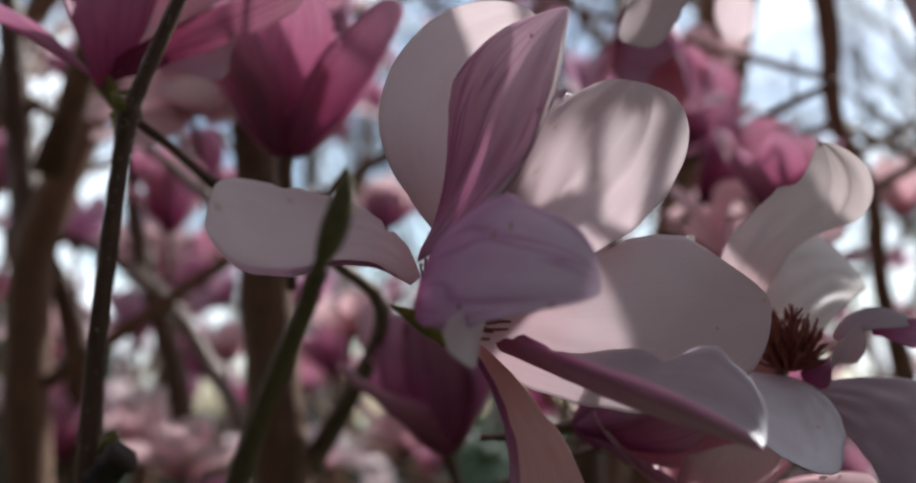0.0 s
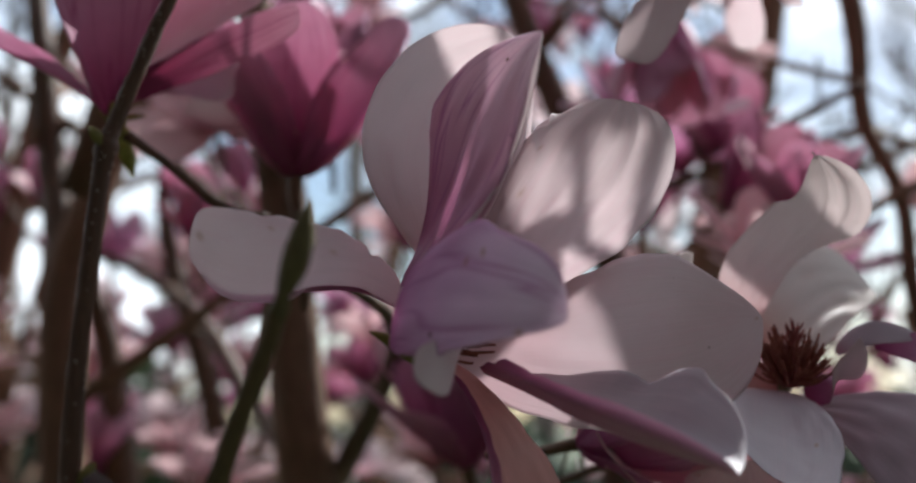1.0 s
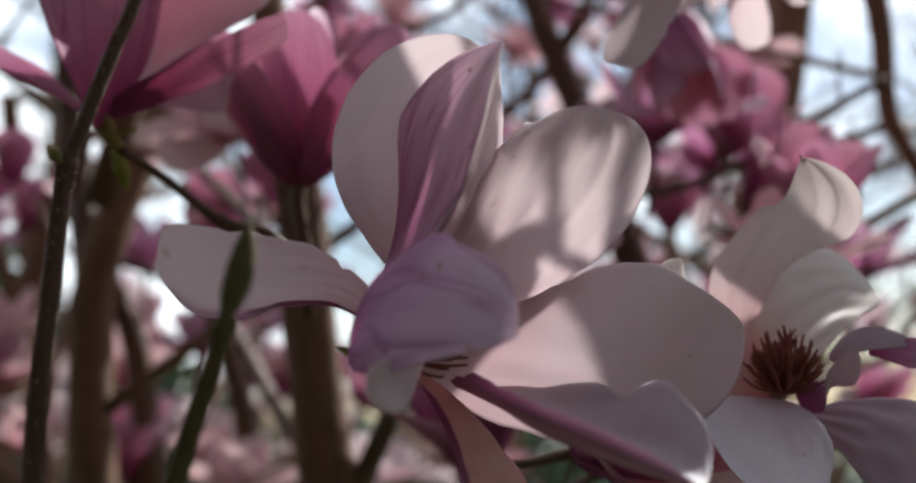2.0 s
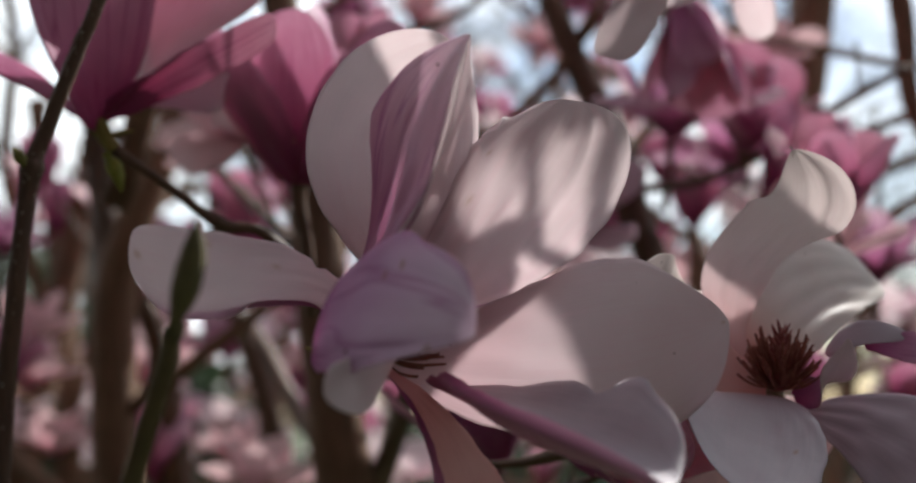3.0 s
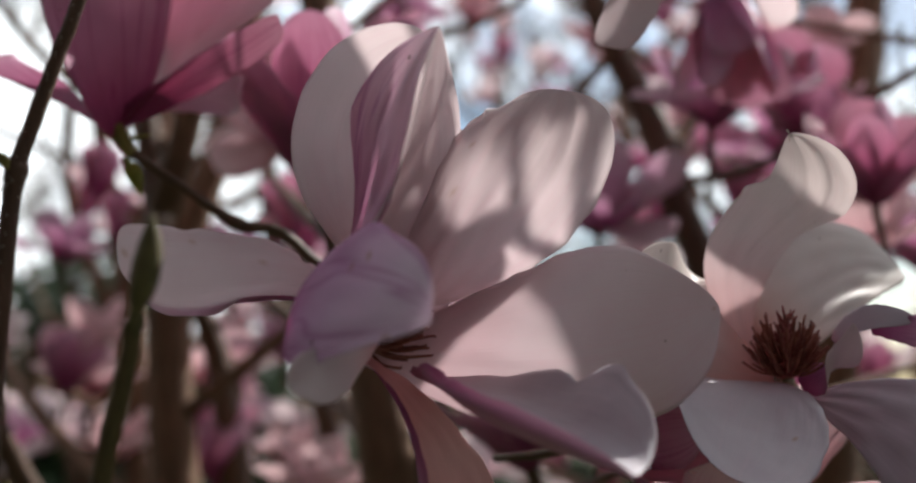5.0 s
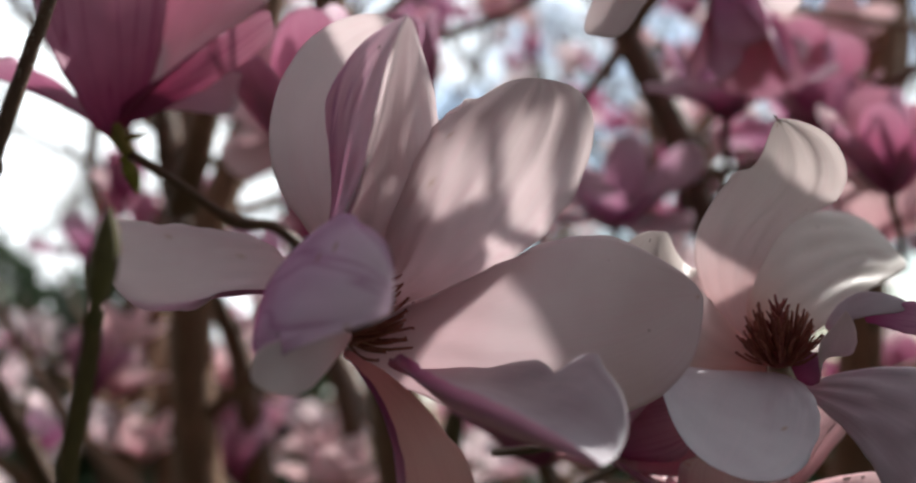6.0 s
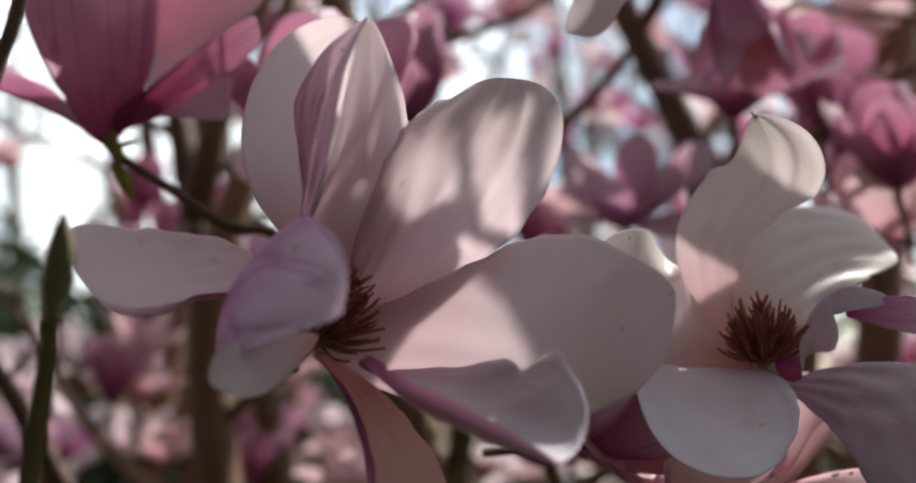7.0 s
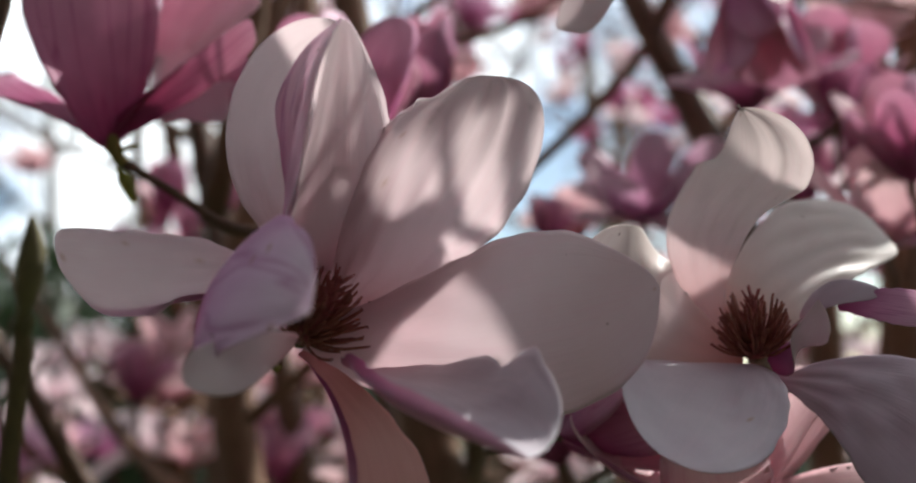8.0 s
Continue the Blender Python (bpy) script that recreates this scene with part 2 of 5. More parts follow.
def petal_surface(P, ref, roll, W, a, b, curl, side, fold, U, V):
    """A petal's skin: a cubic midrib P, its side direction ref turned by roll degrees (base, tip), half width W,
    outline powers a and b, curl (1/m) of the two halves at base and tip, side: how much wider the first half is,
    fold: degrees by which the halves are bent up along the midrib (base, tip)."""
    P = np.array(P) / 1000
    ref = np.array(ref, float)
    U = np.asarray(U)[:, None]
    mid = (1 - U) ** 3 * P[0] + 3 * U * (1 - U) ** 2 * P[1] + 3 * U ** 2 * (1 - U) * P[2] + U ** 3 * P[3]
    T = 3 * (1 - U) ** 2 * (P[1] - P[0]) + 6 * U * (1 - U) * (P[2] - P[1]) + 3 * U ** 2 * (P[3] - P[2])
    T /= np.linalg.norm(T, axis=1, keepdims=True)
    S = ref - T * (T @ ref)[:, None]
    S /= np.linalg.norm(S, axis=1, keepdims=True)
    N = np.cross(S, T)
    turn = np.radians(roll[0] + (roll[1] - roll[0]) * U)
    S, N = S * np.cos(turn) + N * np.sin(turn), N * np.cos(turn) - S * np.sin(turn)
    top = a / (a + b)
    f = ((0.04 + 0.96 * U) ** a) * ((1 - U) ** b) / (top ** a * (1 - top) ** b)
    rows = []
    for v in V:
        k0, k1 = curl[:2] if v < 0 else curl[2:]
        k = k0 + (k1 - k0) * U
        k = np.where(np.abs(k) < 1e-3, 1e-3, k)
        s = v * W * f * (side if v < 0 else 1 / side)
        bend, sign = np.radians(fold[0] + (fold[1] - fold[0]) * U), (-1.0 if v < 0 else 1.0)
        across, up = np.sin(s * k) / k, (1 - np.cos(s * k)) / k
        rows.append(mid + S * (across * np.cos(bend) - sign * up * np.sin(bend)) + N * (sign * across * np.sin(bend) + up * np.cos(bend)))
    return np.stack(rows, 1)


def petal(parent, P, ref, roll, W, a, b, curl, side=1.0, inner=1, mats=None, thick=0.0007, ruffle=0.0006, seed=0, nu=48, nv=33, label="", name="petal", folds=(), beak=0.0, lip=0.0, fold=(0, 0), notches=(), stains=(), hem=None, wrinkle=0.00013):
    """A petal with thickness, as two faces of different colour; inner: +1 when the pale face lies on the side to which curl bends."""
    U = np.sin(np.linspace(0, 1, nu) * np.pi / 2) ** 1.15
    U[-1] = 0.9985
    V = np.linspace(-1, 1, nv)
    g = petal_surface(P, ref, roll, W, a, b, curl, side, fold, U, V)
    du = np.gradient(g, axis=0)
    dv = np.gradient(g, axis=1)
    n = np.cross(dv, du)
    n /= np.linalg.norm(n, axis=2, keepdims=True) + 1e-12
    # gentle waves, strongest at the margin
    rnd = np.random.RandomState(seed + 11)
    wave = np.zeros((nu, nv))
    for _ in range(4):
        fu, fv, ph = rnd.uniform(3, 11), rnd.uniform(-3, 3), rnd.uniform(0, 6.28)
        wave += np.sin(fu * U[:, None] + fv * V[None] + ph)
    g = g + n * (wave * ruffle * (0.25 + np.abs(V)[None] ** 2.5) * U[:, None] ** 0.5 * (1 - U[:, None] ** 9))[..., None]
    # faint wrinkles all over
    crease = np.zeros((nu, nv))
    for _ in range(7):
        fu, fv, ph = rnd.uniform(4, 22), rnd.uniform(5, 16) * rnd.choice((-1, 1)), rnd.uniform(0, 6.28)
        crease += np.sin(fu * U[:, None] + fv * V[None] + ph + 0.8 * np.sin(5 * U[:, None] + ph))
    g = g + n * (crease * wrinkle * min(1.0, (W / 0.02) ** 2) * np.sin(np.pi * np.clip(U, 0.02, 0.98))[:, None])[..., None]
    # an uneven margin, with nicks; notches: half (-1 or 1), place along, width, depth
    rim = np.abs(V)[None] ** 6 * np.sign(V)[None]
    jag = sum(np.sin(rnd.uniform(14, 60) * U + rnd.uniform(0, 6.28)) for _ in range(5))[:, None] * ruffle * 0.22
    dent = jag * np.ones((1, nv))
    for half_of, place, width, depth in notches:
        dent = dent + (np.sign(V)[None] == half_of) * depth * np.exp(-((U[:, None] - place) / width) ** 2)
    across = dv / (np.linalg.norm(dv, axis=2, keepdims=True) + 1e-12)
    g = g - across * (rim * dent * np.clip((0.82 - U[:, None]) / 0.15, 0, 1))[..., None]
    for centre, width, depth, start in folds:
        g = g + n * (depth * np.exp(-((V[None] - centre) / width) ** 2) * np.clip((U[:, None] - start) / 0.25, 0, 1) * (1 - U[:, None] ** 8))[..., None]
    tangent = du / (np.linalg.norm(du, axis=2, keepdims=True) + 1e-12)
    # a margin rolled over: half, from, to, share of the half width, degrees
    if hem:
        side_of, u0, u1, share, turn = hem
        jf = int(np.argmin(np.abs(V - side_of * (1 - share))))
        theta = np.radians(turn) * np.clip((U - u0) / 0.15, 0, 1) * np.clip((u1 - U) / 0.15, 0, 1)
        way, lift = across[:, jf] * side_of, n[:, jf] * inner
        for j in range(nv):
            if (V[j] - V[jf]) * side_of > 0:
                arm = g[:, j] - g[:, jf]
                out = (arm * way).sum(1, keepdims=True)
                part_turn = (theta * min(1, abs(V[j] - V[jf]) / share * 1.5))[:, None]
                g[:, j] = g[:, jf] + arm - way * out + out * (way * np.cos(part_turn) + lift * np.sin(part_turn))
        n = np.cross(np.gradient(g, axis=1), np.gradient(g, axis=0))
        n /= np.linalg.norm(n, axis=2, keepdims=True) + 1e-12
    if beak:
        g = g + tangent * (beak * np.exp(-(V[None] / 0.3) ** 2) * np.clip((U[:, None] - 0.9) / 0.1, 0, 1) ** 2)[..., None]
    if lip:
        g = g + n * (lip * np.clip((U[:, None] - 0.75) / 0.25, 0, 1) ** 2)[..., None]
    edge = (1 - np.abs(V) ** 6)[None, :, None] * (1 - U ** 30)[:, None, None]
    half = thick * (0.25 + 0.75 * edge)
    up, low = g + n * half / 2, g - n * half / 2
    verts = np.concatenate([up.reshape(-1, 3), low.reshape(-1, 3)])
    off = nu * nv
    faces, slots = [], []
    i_up, i_low = (0, 1) if inner > 0 else (1, 0)
    for i in range(nu - 1):
        for j in range(nv - 1):
            q = (i * nv + j, i * nv + j + 1, (i + 1) * nv + j + 1, (i + 1) * nv + j)
            faces.append(q)
            slots.append(i_up)
            faces.append(tuple(k + off for k in reversed(q)))
            slots.append(i_low)
            if mats and len(mats) == 3 and hem and V[j] * hem[0] > 0.98 - hem[3] * 1.05:
                slots[-1 if i_low else -2] = 2
    ring = [j for j in range(nv)] + [i * nv + nv - 1 for i in range(1, nu)] + [(nu - 1) * nv + j for j in range(nv - 2, -1, -1)] + [i * nv for i in range(nu - 2, 0, -1)]
    for k in range(len(ring)):
        p, q = ring[k], ring[(k + 1) % len(ring)]
        faces.append((q, p, p + off, q + off))
        slots.append(0)
    uv = [(u, (v + 1) / 2 + seed * 0.37) for u in U for v in V]
    ob = mesh_object(name, verts, faces, list(mats or (INNER, OUTER)), parent, label, slots, uv + uv)
    if stains:
        mark = np.zeros((nu, nv))
        for u, v, size in stains:
            d = np.linalg.norm(g - g[np.argmin(np.abs(U - u)), np.argmin(np.abs(V - v))], axis=2)
            mark = np.maximum(mark, np.clip(1.5 - d / (size * 0.6), 0, 1) * 0.75)
        both = np.concatenate([mark.ravel(), mark.ravel()])
        ob.data.attributes.new("stain", "FLOAT", "POINT").data.foreach_set("value", both)
    return ob


def spline(points, count):
    """Catmull-Rom through points (any width), count samples."""
    p = np.array(points, float)
    p = np.vstack([2 * p[0] - p[1], p, 2 * p[-1] - p[-2]])
    out = []
    for s in np.linspace(0, len(p) - 3 - 1e-6, count):
        i, t = int(s), s - int(s)
        a, b, c, d = p[i:i + 4]
        out.append(0.5 * (2 * b + (c - a) * t + (2 * a - 5 * b + 4 * c - d) * t * t + (3 * b - a - 3 * c + d) * t ** 3))
    return np.array(out)


def tube(name, points, mat, parent=None, label="", count=24, sides=10, rough=0.06, seed=0):
    """A round, slightly uneven limb; points: x, y, z, radius."""
    s = spline(points, count)
    c, r = s[:, :3], np.abs(s[:, 3])
    t = np.gradient(c, axis=0)
    t /= np.linalg.norm(t, axis=1, keepdims=True)
    verts, faces = [], []
    rnd = np.random.RandomState(seed)
    e = np.array([1.0, 0.13, 0.07])
    for i in range(count):
        e = e - t[i] * (e @ t[i])
        e /= np.linalg.norm(e)
        f = np.cross(t[i], e)
        for k in range(sides):
            w = 2 * math.pi * k / sides
            verts.append(c[i] + (e * math.cos(w) + f * math.sin(w)) * r[i] * (1 + rough * rnd.uniform(-1, 1)))
    for i in range(count - 1):
        for k in range(sides):
            faces.append((i * sides + k, i * sides + (k + 1) % sides, (i + 1) * sides + (k + 1) % sides, (i + 1) * sides + k))
    faces.append(tuple(range(sides - 1, -1, -1)))
    faces.append(tuple(range((count - 1) * sides, count * sides)))
    return mesh_object(name, verts, faces, [mat], parent, label)


def pod(name, base, tip, radius, mat, parent=None, label="", fat=0.4, seed=0):
    """A bud or scale: a pointed, bent spindle from base to tip."""
    base, tip = np.array(base), np.array(tip)
    L = np.linalg.norm(tip - base)
    pts = []
    for u in np.linspace(0, 1, 9):
        w = math.sin(math.pi * min(u / fat * 0.5, 0.5)) if u < fat else math.cos((u - fat) / (1 - fat) * math.pi / 2) ** 0.8
        p = base + (tip - base) * u + np.array([0.05, 0.0, 0.04]) * L * math.sin(math.pi * u)
        pts.append((*p, max(radius * w, radius * 0.06) if u else radius * 0.5))
    return tube(name, pts, mat, parent, label, count=14, sides=9, rough=0.05, seed=seed)


def heart(parent, base, way, size, count, seed):
    """The flower's middle: a cone of pistils ringed by curved stamens."""
    rnd = random.Random(seed)
    way = Vector(way).normalized()
    x = way.orthogonal().normalized()
    y = way.cross(x)
    base = Vector(base)
    pts = [(*(base + way * size * u), size * 0.17 * (1 - u) ** 0.6 + 0.0004) for u in (0, 0.15, 0.35, 0.6, 0.85, 1.0)]
    tube("receptacle", pts, PISTIL, parent, "dark red pistil cone", count=14, sides=9, rough=0.2, seed=seed)
    for k in range(26):
        w, u = k * 2.4, 0.35 + 0.62 * k / 26
        p = base + way * size * u
        d = (x * math.cos(w) + y * math.sin(w)) * (0.55 + 0.2 * (1 - u)) + way * 0.9
        r = size * 0.17 * (1 - u) ** 0.6
        q = p + (x * math.cos(w) + y * math.sin(w)) * r * 0.8
        tube("pistil", [(*q, 0.0006), (*(q + d * size * 0.11), 0.0005), (*(q + d * size * 0.2 + way * size * 0.02), 0.00025)], PISTIL, parent, count=5, sides=5, seed=k)
    for k in range(count):
        w = k * 2.39996 + rnd.uniform(-0.2, 0.2)
        u = k / count
        lean = 0.35 + 0.9 * (1 - u) + rnd.uniform(-0.12, 0.12)
        out = x * math.cos(w) + y * math.sin(w)
        p = base + way * size * 0.34 * u + out * size * 0.13
        d = (out * math.sin(lean) + way * math.cos(lean)).normalized()
        L = size * rnd.uniform(0.42, 0.64)
        mid = p + d * L * 0.5 + out * L * 0.05
        end = p + d * L + way * L * rnd.uniform(0.05, 0.2)
        bend = end + (out * rnd.uniform(-0.25, 0.35) + way * rnd.uniform(-0.05, 0.3) + out.cross(way) * rnd.uniform(-0.3, 0.3)) * L * 0.22
        tube("stamen", [(*p, 0.00042), (*mid, 0.0005), (*end, 0.00042), (*bend, 0.00022)], STAMEN, parent, count=8, sides=5, seed=k)


def empty_at(name, place, label, category, group=""):
    ob = new(name)
    ob.empty_display_size = 0.02
    ob.location = place
    return tagged(ob, label, category, group)


# ---- the blossom in the middle ----
MAIN = empty_at("magnolia_flower", (0, 0, 0), "wide open white and purple magnolia blossom, partly shaded", "flower", "magnolia blossoms")
petal(MAIN, [(-13.0, 373.9, 1640.3), (-31.0, 360.3, 1663.0), (-49.0, 335.6, 1639.5), (-71.2, 341.9, 1657.3)], (0.0, 0.0, -1.0), (27, 40), 0.0152, 0.76, 0.17, (1.9, 23.7, 18.4, 34.0), 0.99, -1, stains=((0.957, -0.25, 0.0022), (0.669, -0.725, 0.0011), (0.382, -0.4, 0.0012)), mats=(INNER, PALE_OUTER, OUTER), seed=1, notches=((-1, 0.22, 0.02, 0.0022), (-1, 0.72, 0.04, 0.0008)), hem=(1, 0.02, 0.6, 0.24, 150), label="pale petal held out sideways with a torn edge")
petal(MAIN, [(2.3, 367.9, 1641.0), (-12.9, 370.0, 1679.9), (-9.8, 363.7, 1701.9), (23.6, 342.8, 1713.3)], (1.0, 0.0, 0.0), (-63, 45), 0.0203, 1.03, 0.60, (6.6, -3.9, 5.8, 7.0), 0.96, 1, mats=(INNER, PALE_OUTER), seed=2, label="upright pale petal")
petal(MAIN, [(-11.2, 355.9, 1646.0), (11.4, 335.3, 1669.2), (8.9, 325.9, 1692.9), (30.0, 321.2, 1709.4)], (0.45, -0.89, 0.0), (9, -17), 0.0236, 0.88, 0.72, (8.2, 11.5, 7.4, 0.1), 0.98, -1, mats=(INNER, VEINED_OUTER), seed=3, ruffle=0.0004, folds=((-0.2, 0.06, -0.0012, 0.1), (0.35, 0.12, 0.0008, 0.2)), label="purple back of an upright petal folded lengthwise")
petal(MAIN, [(-0.9, 372.6, 1646.2), (6.3, 362.0, 1659.6), (15.9, 336.1, 1674.7), (29.7, 322.8, 1709.4)], (0.75, 0.65, 0.0), (-18, -53), 0.0296, 0.85, 0.55, (10.9, 16.2, 7.5, -0.8), 1.00, 1, mats=(INNER, PALE_OUTER), seed=33, ruffle=0.0004, folds=((0.3, 0.14, 0.0006, 0.3), (-0.4, 0.15, 0.0006, 0.3)), wrinkle=0.00008, hem=(1, 0.35, 0.97, 0.08, 45), label="pale sunlit inner half of the folded petal")
petal(MAIN, [(-0.4, 382.0, 1638.0), (20.1, 378.5, 1656.0), (47.7, 361.5, 1676.8), (56.0, 378.9, 1705.0)], (0.7, 0.2, -0.7), (-68, 32), 0.0231, 0.69, 0.32, (35.4, -32.5, 25.6, -12.8), 0.91, 1, stains=((0.661, -0.7, 0.0009), (0.497, -0.575, 0.0012)), mats=(INNER, PALE_OUTER), seed=4, ruffle=0.001, nv=49, wrinkle=0.00025, folds=((0.25, 0.10, 0.0022, 0.5), (-0.08, 0.09, -0.0018, 0.55), (0.6, 0.10, 0.0022, 0.5), (-0.42, 0.1, 0.0024, 0.5), (0.08, 0.04, 0.0014, 0.62), (0.42, 0.05, -0.0014, 0.6)), hem=(-1, 0.58, 0.9, 0.14, 140), label="broad petal lit from behind")
petal(MAIN, [(-4.9, 366.9, 1627.1), (45.7, 386.3, 1620.6), (81.0, 399.1, 1626.4), (99.9, 390.1, 1636.1)], (0.0, -0.2, -1.0), (-46, 15), 0.0275, 0.88, 0.67, (18.0, 9.4, 13.4, 8.0), 1.10, 1, stains=((0.973, -0.075, 0.001),), mats=(INNER, PALE_OUTER), seed=5, notches=((1, 0.96, 0.015, 0.002), (-1, 0.35, 0.03, 0.0008)), label="broad pale petal with a shadow across it")
petal(MAIN, [(12.8, 362.0, 1618.4), (33.7, 353.9, 1609.2), (40.9, 315.6, 1602.6), (75.0, 305.1, 1591.1)], (-0.5, -0.8, 0.1), (8, -7), 0.0253, 0.48, 0.31, (36.3, 46.3, 32.8, 38.3), 1.27, 1, stains=((0.357, -0.15, 0.0012),), mats=(SHADE_INNER, FIRM_OUTER), seed=6, hem=(1, 0.16, 1.1, 0.17, 105), ruffle=0.0007, notches=((-1, 0.46, 0.05, 0.0042), (-1, 0.64, 0.10, -0.0030), (-1, 0.26, 0.05, -0.0016)), folds=((-0.75, 0.18, 0.0022, 0.5),), label="white petal coloured as in bluish shade, with a deep pink underside")
petal(MAIN, [(-1.4, 356.1, 1624.3), (20.7, 358.0, 1605.7), (28.4, 355.8, 1581.2), (21.8, 335.9, 1554.5)], (1.0, 0.0, 0.3), (60, 4), 0.0124, 1.05, 0.44, (10.3, 10.1, 8.9, 9.8), 0.97, -1, mats=(SALMON, SALMON, OUTER), seed=7, hem=(-1, 0.02, 1.1, 0.22, 125), label="pink petal hanging down")
petal(MAIN, [(-2.0, 384.0, 1632.0), (6.0, 400.0, 1655.0), (14.0, 404.0, 1680.0), (20.0, 396.0, 1700.0)], (1.0, 0.3, -0.2), (0, 0), 0.0200, 0.80, 0.45, (8.0, 8.0, 8.0, 8.0), 1.00, 1, mats=(INNER, PALE_OUTER), seed=10)
petal(MAIN, [(-10.4, 307.9, 1625.7), (-3.8, 300.0, 1626.0), (0.5, 292.1, 1624.2), (32.9, 279.1, 1627.7)], (-0.2, 0.5, 0.8), (-5, -2), 0.0137, 0.34, 0.43, (13.7, 10.9, 26.6, 13.2), 0.36, 1, stains=((0.875, -0.675, 0.0014), (0.538, 0.575, 0.0011), (0.628, 0.7, 0.0008)), mats=(INNER, LILAC_OUTER), seed=8, folds=((0.1, 0.08, -0.0006, 0.1), (0.6, 0.1, 0.0006, 0.1)), label="lilac petal folded over the stamens")
petal(MAIN, [(6.1, 333.7, 1625.4), (7.0, 306.0, 1618.5), (4.0, 290.0, 1615.2), (-3.0, 286.0, 1616.4)], (0.0, 0.0, -1.0), (32, -30), 0.0068, 0.55, 0.40, (7.7, 9.0, 7.9, 8.3), 1.12, -1, mats=(INNER, INNER), seed=9, ruffle=0.00005, wrinkle=0.00003, label="rounded pale end of the folded petal")
heart(MAIN, (-0.004, 0.364, 1.629), (0.62, -0.30, 0.60), 0.024, 105, 3)
pod("bud_scale", (-0.0036, 0.345, 1.6191), (-0.0189, 0.335, 1.6294), 0.0024, OLIVE, MAIN, "olive bud scale")
tube("stalk", [(-0.006, 0.366, 1.631, 0.0045), (0.002, 0.40, 1.629, 0.0038), (0.02, 0.48, 1.622, 0.003), (0.05, 0.60, 1.612, 0.003), (0.10, 0.80, 1.60, 0.004), (0.19, 1.10, 1.575, 0.006)], STALK, MAIN)

# ---- its neighbour ----
RIGHT = empty_at("magnolia_flower", (0, 0, 0), "open white magnolia blossom with dark red stamens", "flower", "magnolia blossoms")
petal(RIGHT, [(113.5, 475.2, 1625.3), (94.1, 454.4, 1677.2), (150.2, 426.2, 1658.6), (128.6, 426.5, 1695.8)], (1.0, 0.0, 0.0), (-6, -27), 0.0200, 1.14, 0.66, (-23.5, -12.9, -31.1, 22.2), 1.04, 1, stains=((0.985, -0.35, 0.0007),), mats=(CREAM_INNER, PALE_OUTER), seed=11, beak=0.0018, folds=((0.35, 0.12, 0.002, 0.55), (0.0, 0.05, -0.0006, 0.2)), label="tall cream petal with a pointed tip")
petal(RIGHT, [(123.0, 470.0, 1627.0), (140.0, 492.0, 1652.0), (160.0, 524.0, 1668.0), (178.0, 549.0, 1666.5)], (-0.62, 0.1, 0.75), (0, 0), 0.0196, 0.36, 0.19, (4.0, 5.0, 4.0, 5.0), 0.87, -1, mats=(DENSE_INNER, DENSE_INNER), seed=12, ruffle=0.0005, label="rounded cream petal")
petal(RIGHT, [(120.4, 457.4, 1613.7), (120.6, 444.0, 1614.2), (115.9, 418.4, 1595.4), (101.3, 374.2, 1585.0)], (1.0, 0.0, 0.2), (19, 34), 0.0252, 0.82, 0.44, (10.9, -29.2, 11.5, 15.0), 1.38, -1, stains=((0.628, 0.425, 0.0009),), mats=(SHADE_INNER, FIRM_OUTER), seed=13, label="drooping white petal with sun flecks, coloured as in bluish shade")
petal(RIGHT, [(128.8, 466.1, 1607.9), (160.6, 462.6, 1604.6), (179.4, 445.1, 1589.8), (189.9, 416.1, 1564.3)], (0.3, 0.1, 1.0), (22, 14), 0.0267, 1.13, 0.40, (9.5, 5.6, 7.3, 9.0), 1.03, -1, mats=(SHADE_INNER, OUTER), seed=14, label="large drooping pale petal")
petal(RIGHT, [(119.8, 463.5, 1617.4), (85.1, 458.7, 1624.6), (74.6, 450.3, 1638.2), (86.3, 443.8, 1664.5)], (0.6, 0.1, 0.8), (-20, -21), 0.0286, 0.88, 0.34, (5.9, -1.9, 3.0, -12.8), 1.01, 1, stains=((0.357, 1.0, 0.0011),), mats=(CREAM_INNER, PALE_OUTER), seed=15)
petal(RIGHT, [(152.6, 450.0, 1629.5), (160.9, 447.0, 1631.7), (169.3, 443.0, 1627.9), (187.3, 436.0, 1622.6)], (0.0, -0.2, -1.0), (0, 0), 0.0058, 0.80, 0.40, (8.0, 8.0, 8.0, 8.0), 1.00, -1, seed=16, ruffle=0.0003, label="curled purple petal")
petal(RIGHT, [(140.4, 456.0, 1627.5), (145.6, 452.0, 1635.3), (154.1, 448.0, 1636.0), (166.1, 446.0, 1632.7)], (0.0, -0.6, -1.0), (0, 0), 0.0048, 0.60, 0.45, (8.0, 8.0, 8.0, 8.0), 1.00, 1, mats=(SHADE_INNER, OUTER), seed=18, ruffle=0.0003)
petal(RIGHT, [(128.6, 458.0, 1612.2), (137.7, 455.0, 1615.8), (145.7, 449.0, 1619.7), (146.2, 446.0, 1632.7)], (0.8, -0.3, 0.6), (0, 0), 0.0068, 0.60, 0.80, (14.0, 14.0, 14.0, 14.0), 1.00, 1, mats=(CREAM_INNER, OUTER), seed=17, ruffle=0.0003)
heart(RIGHT, (0.1242, 0.4615, 1.6165), (0.04, -0.30, 0.95), 0.022, 120, 5)
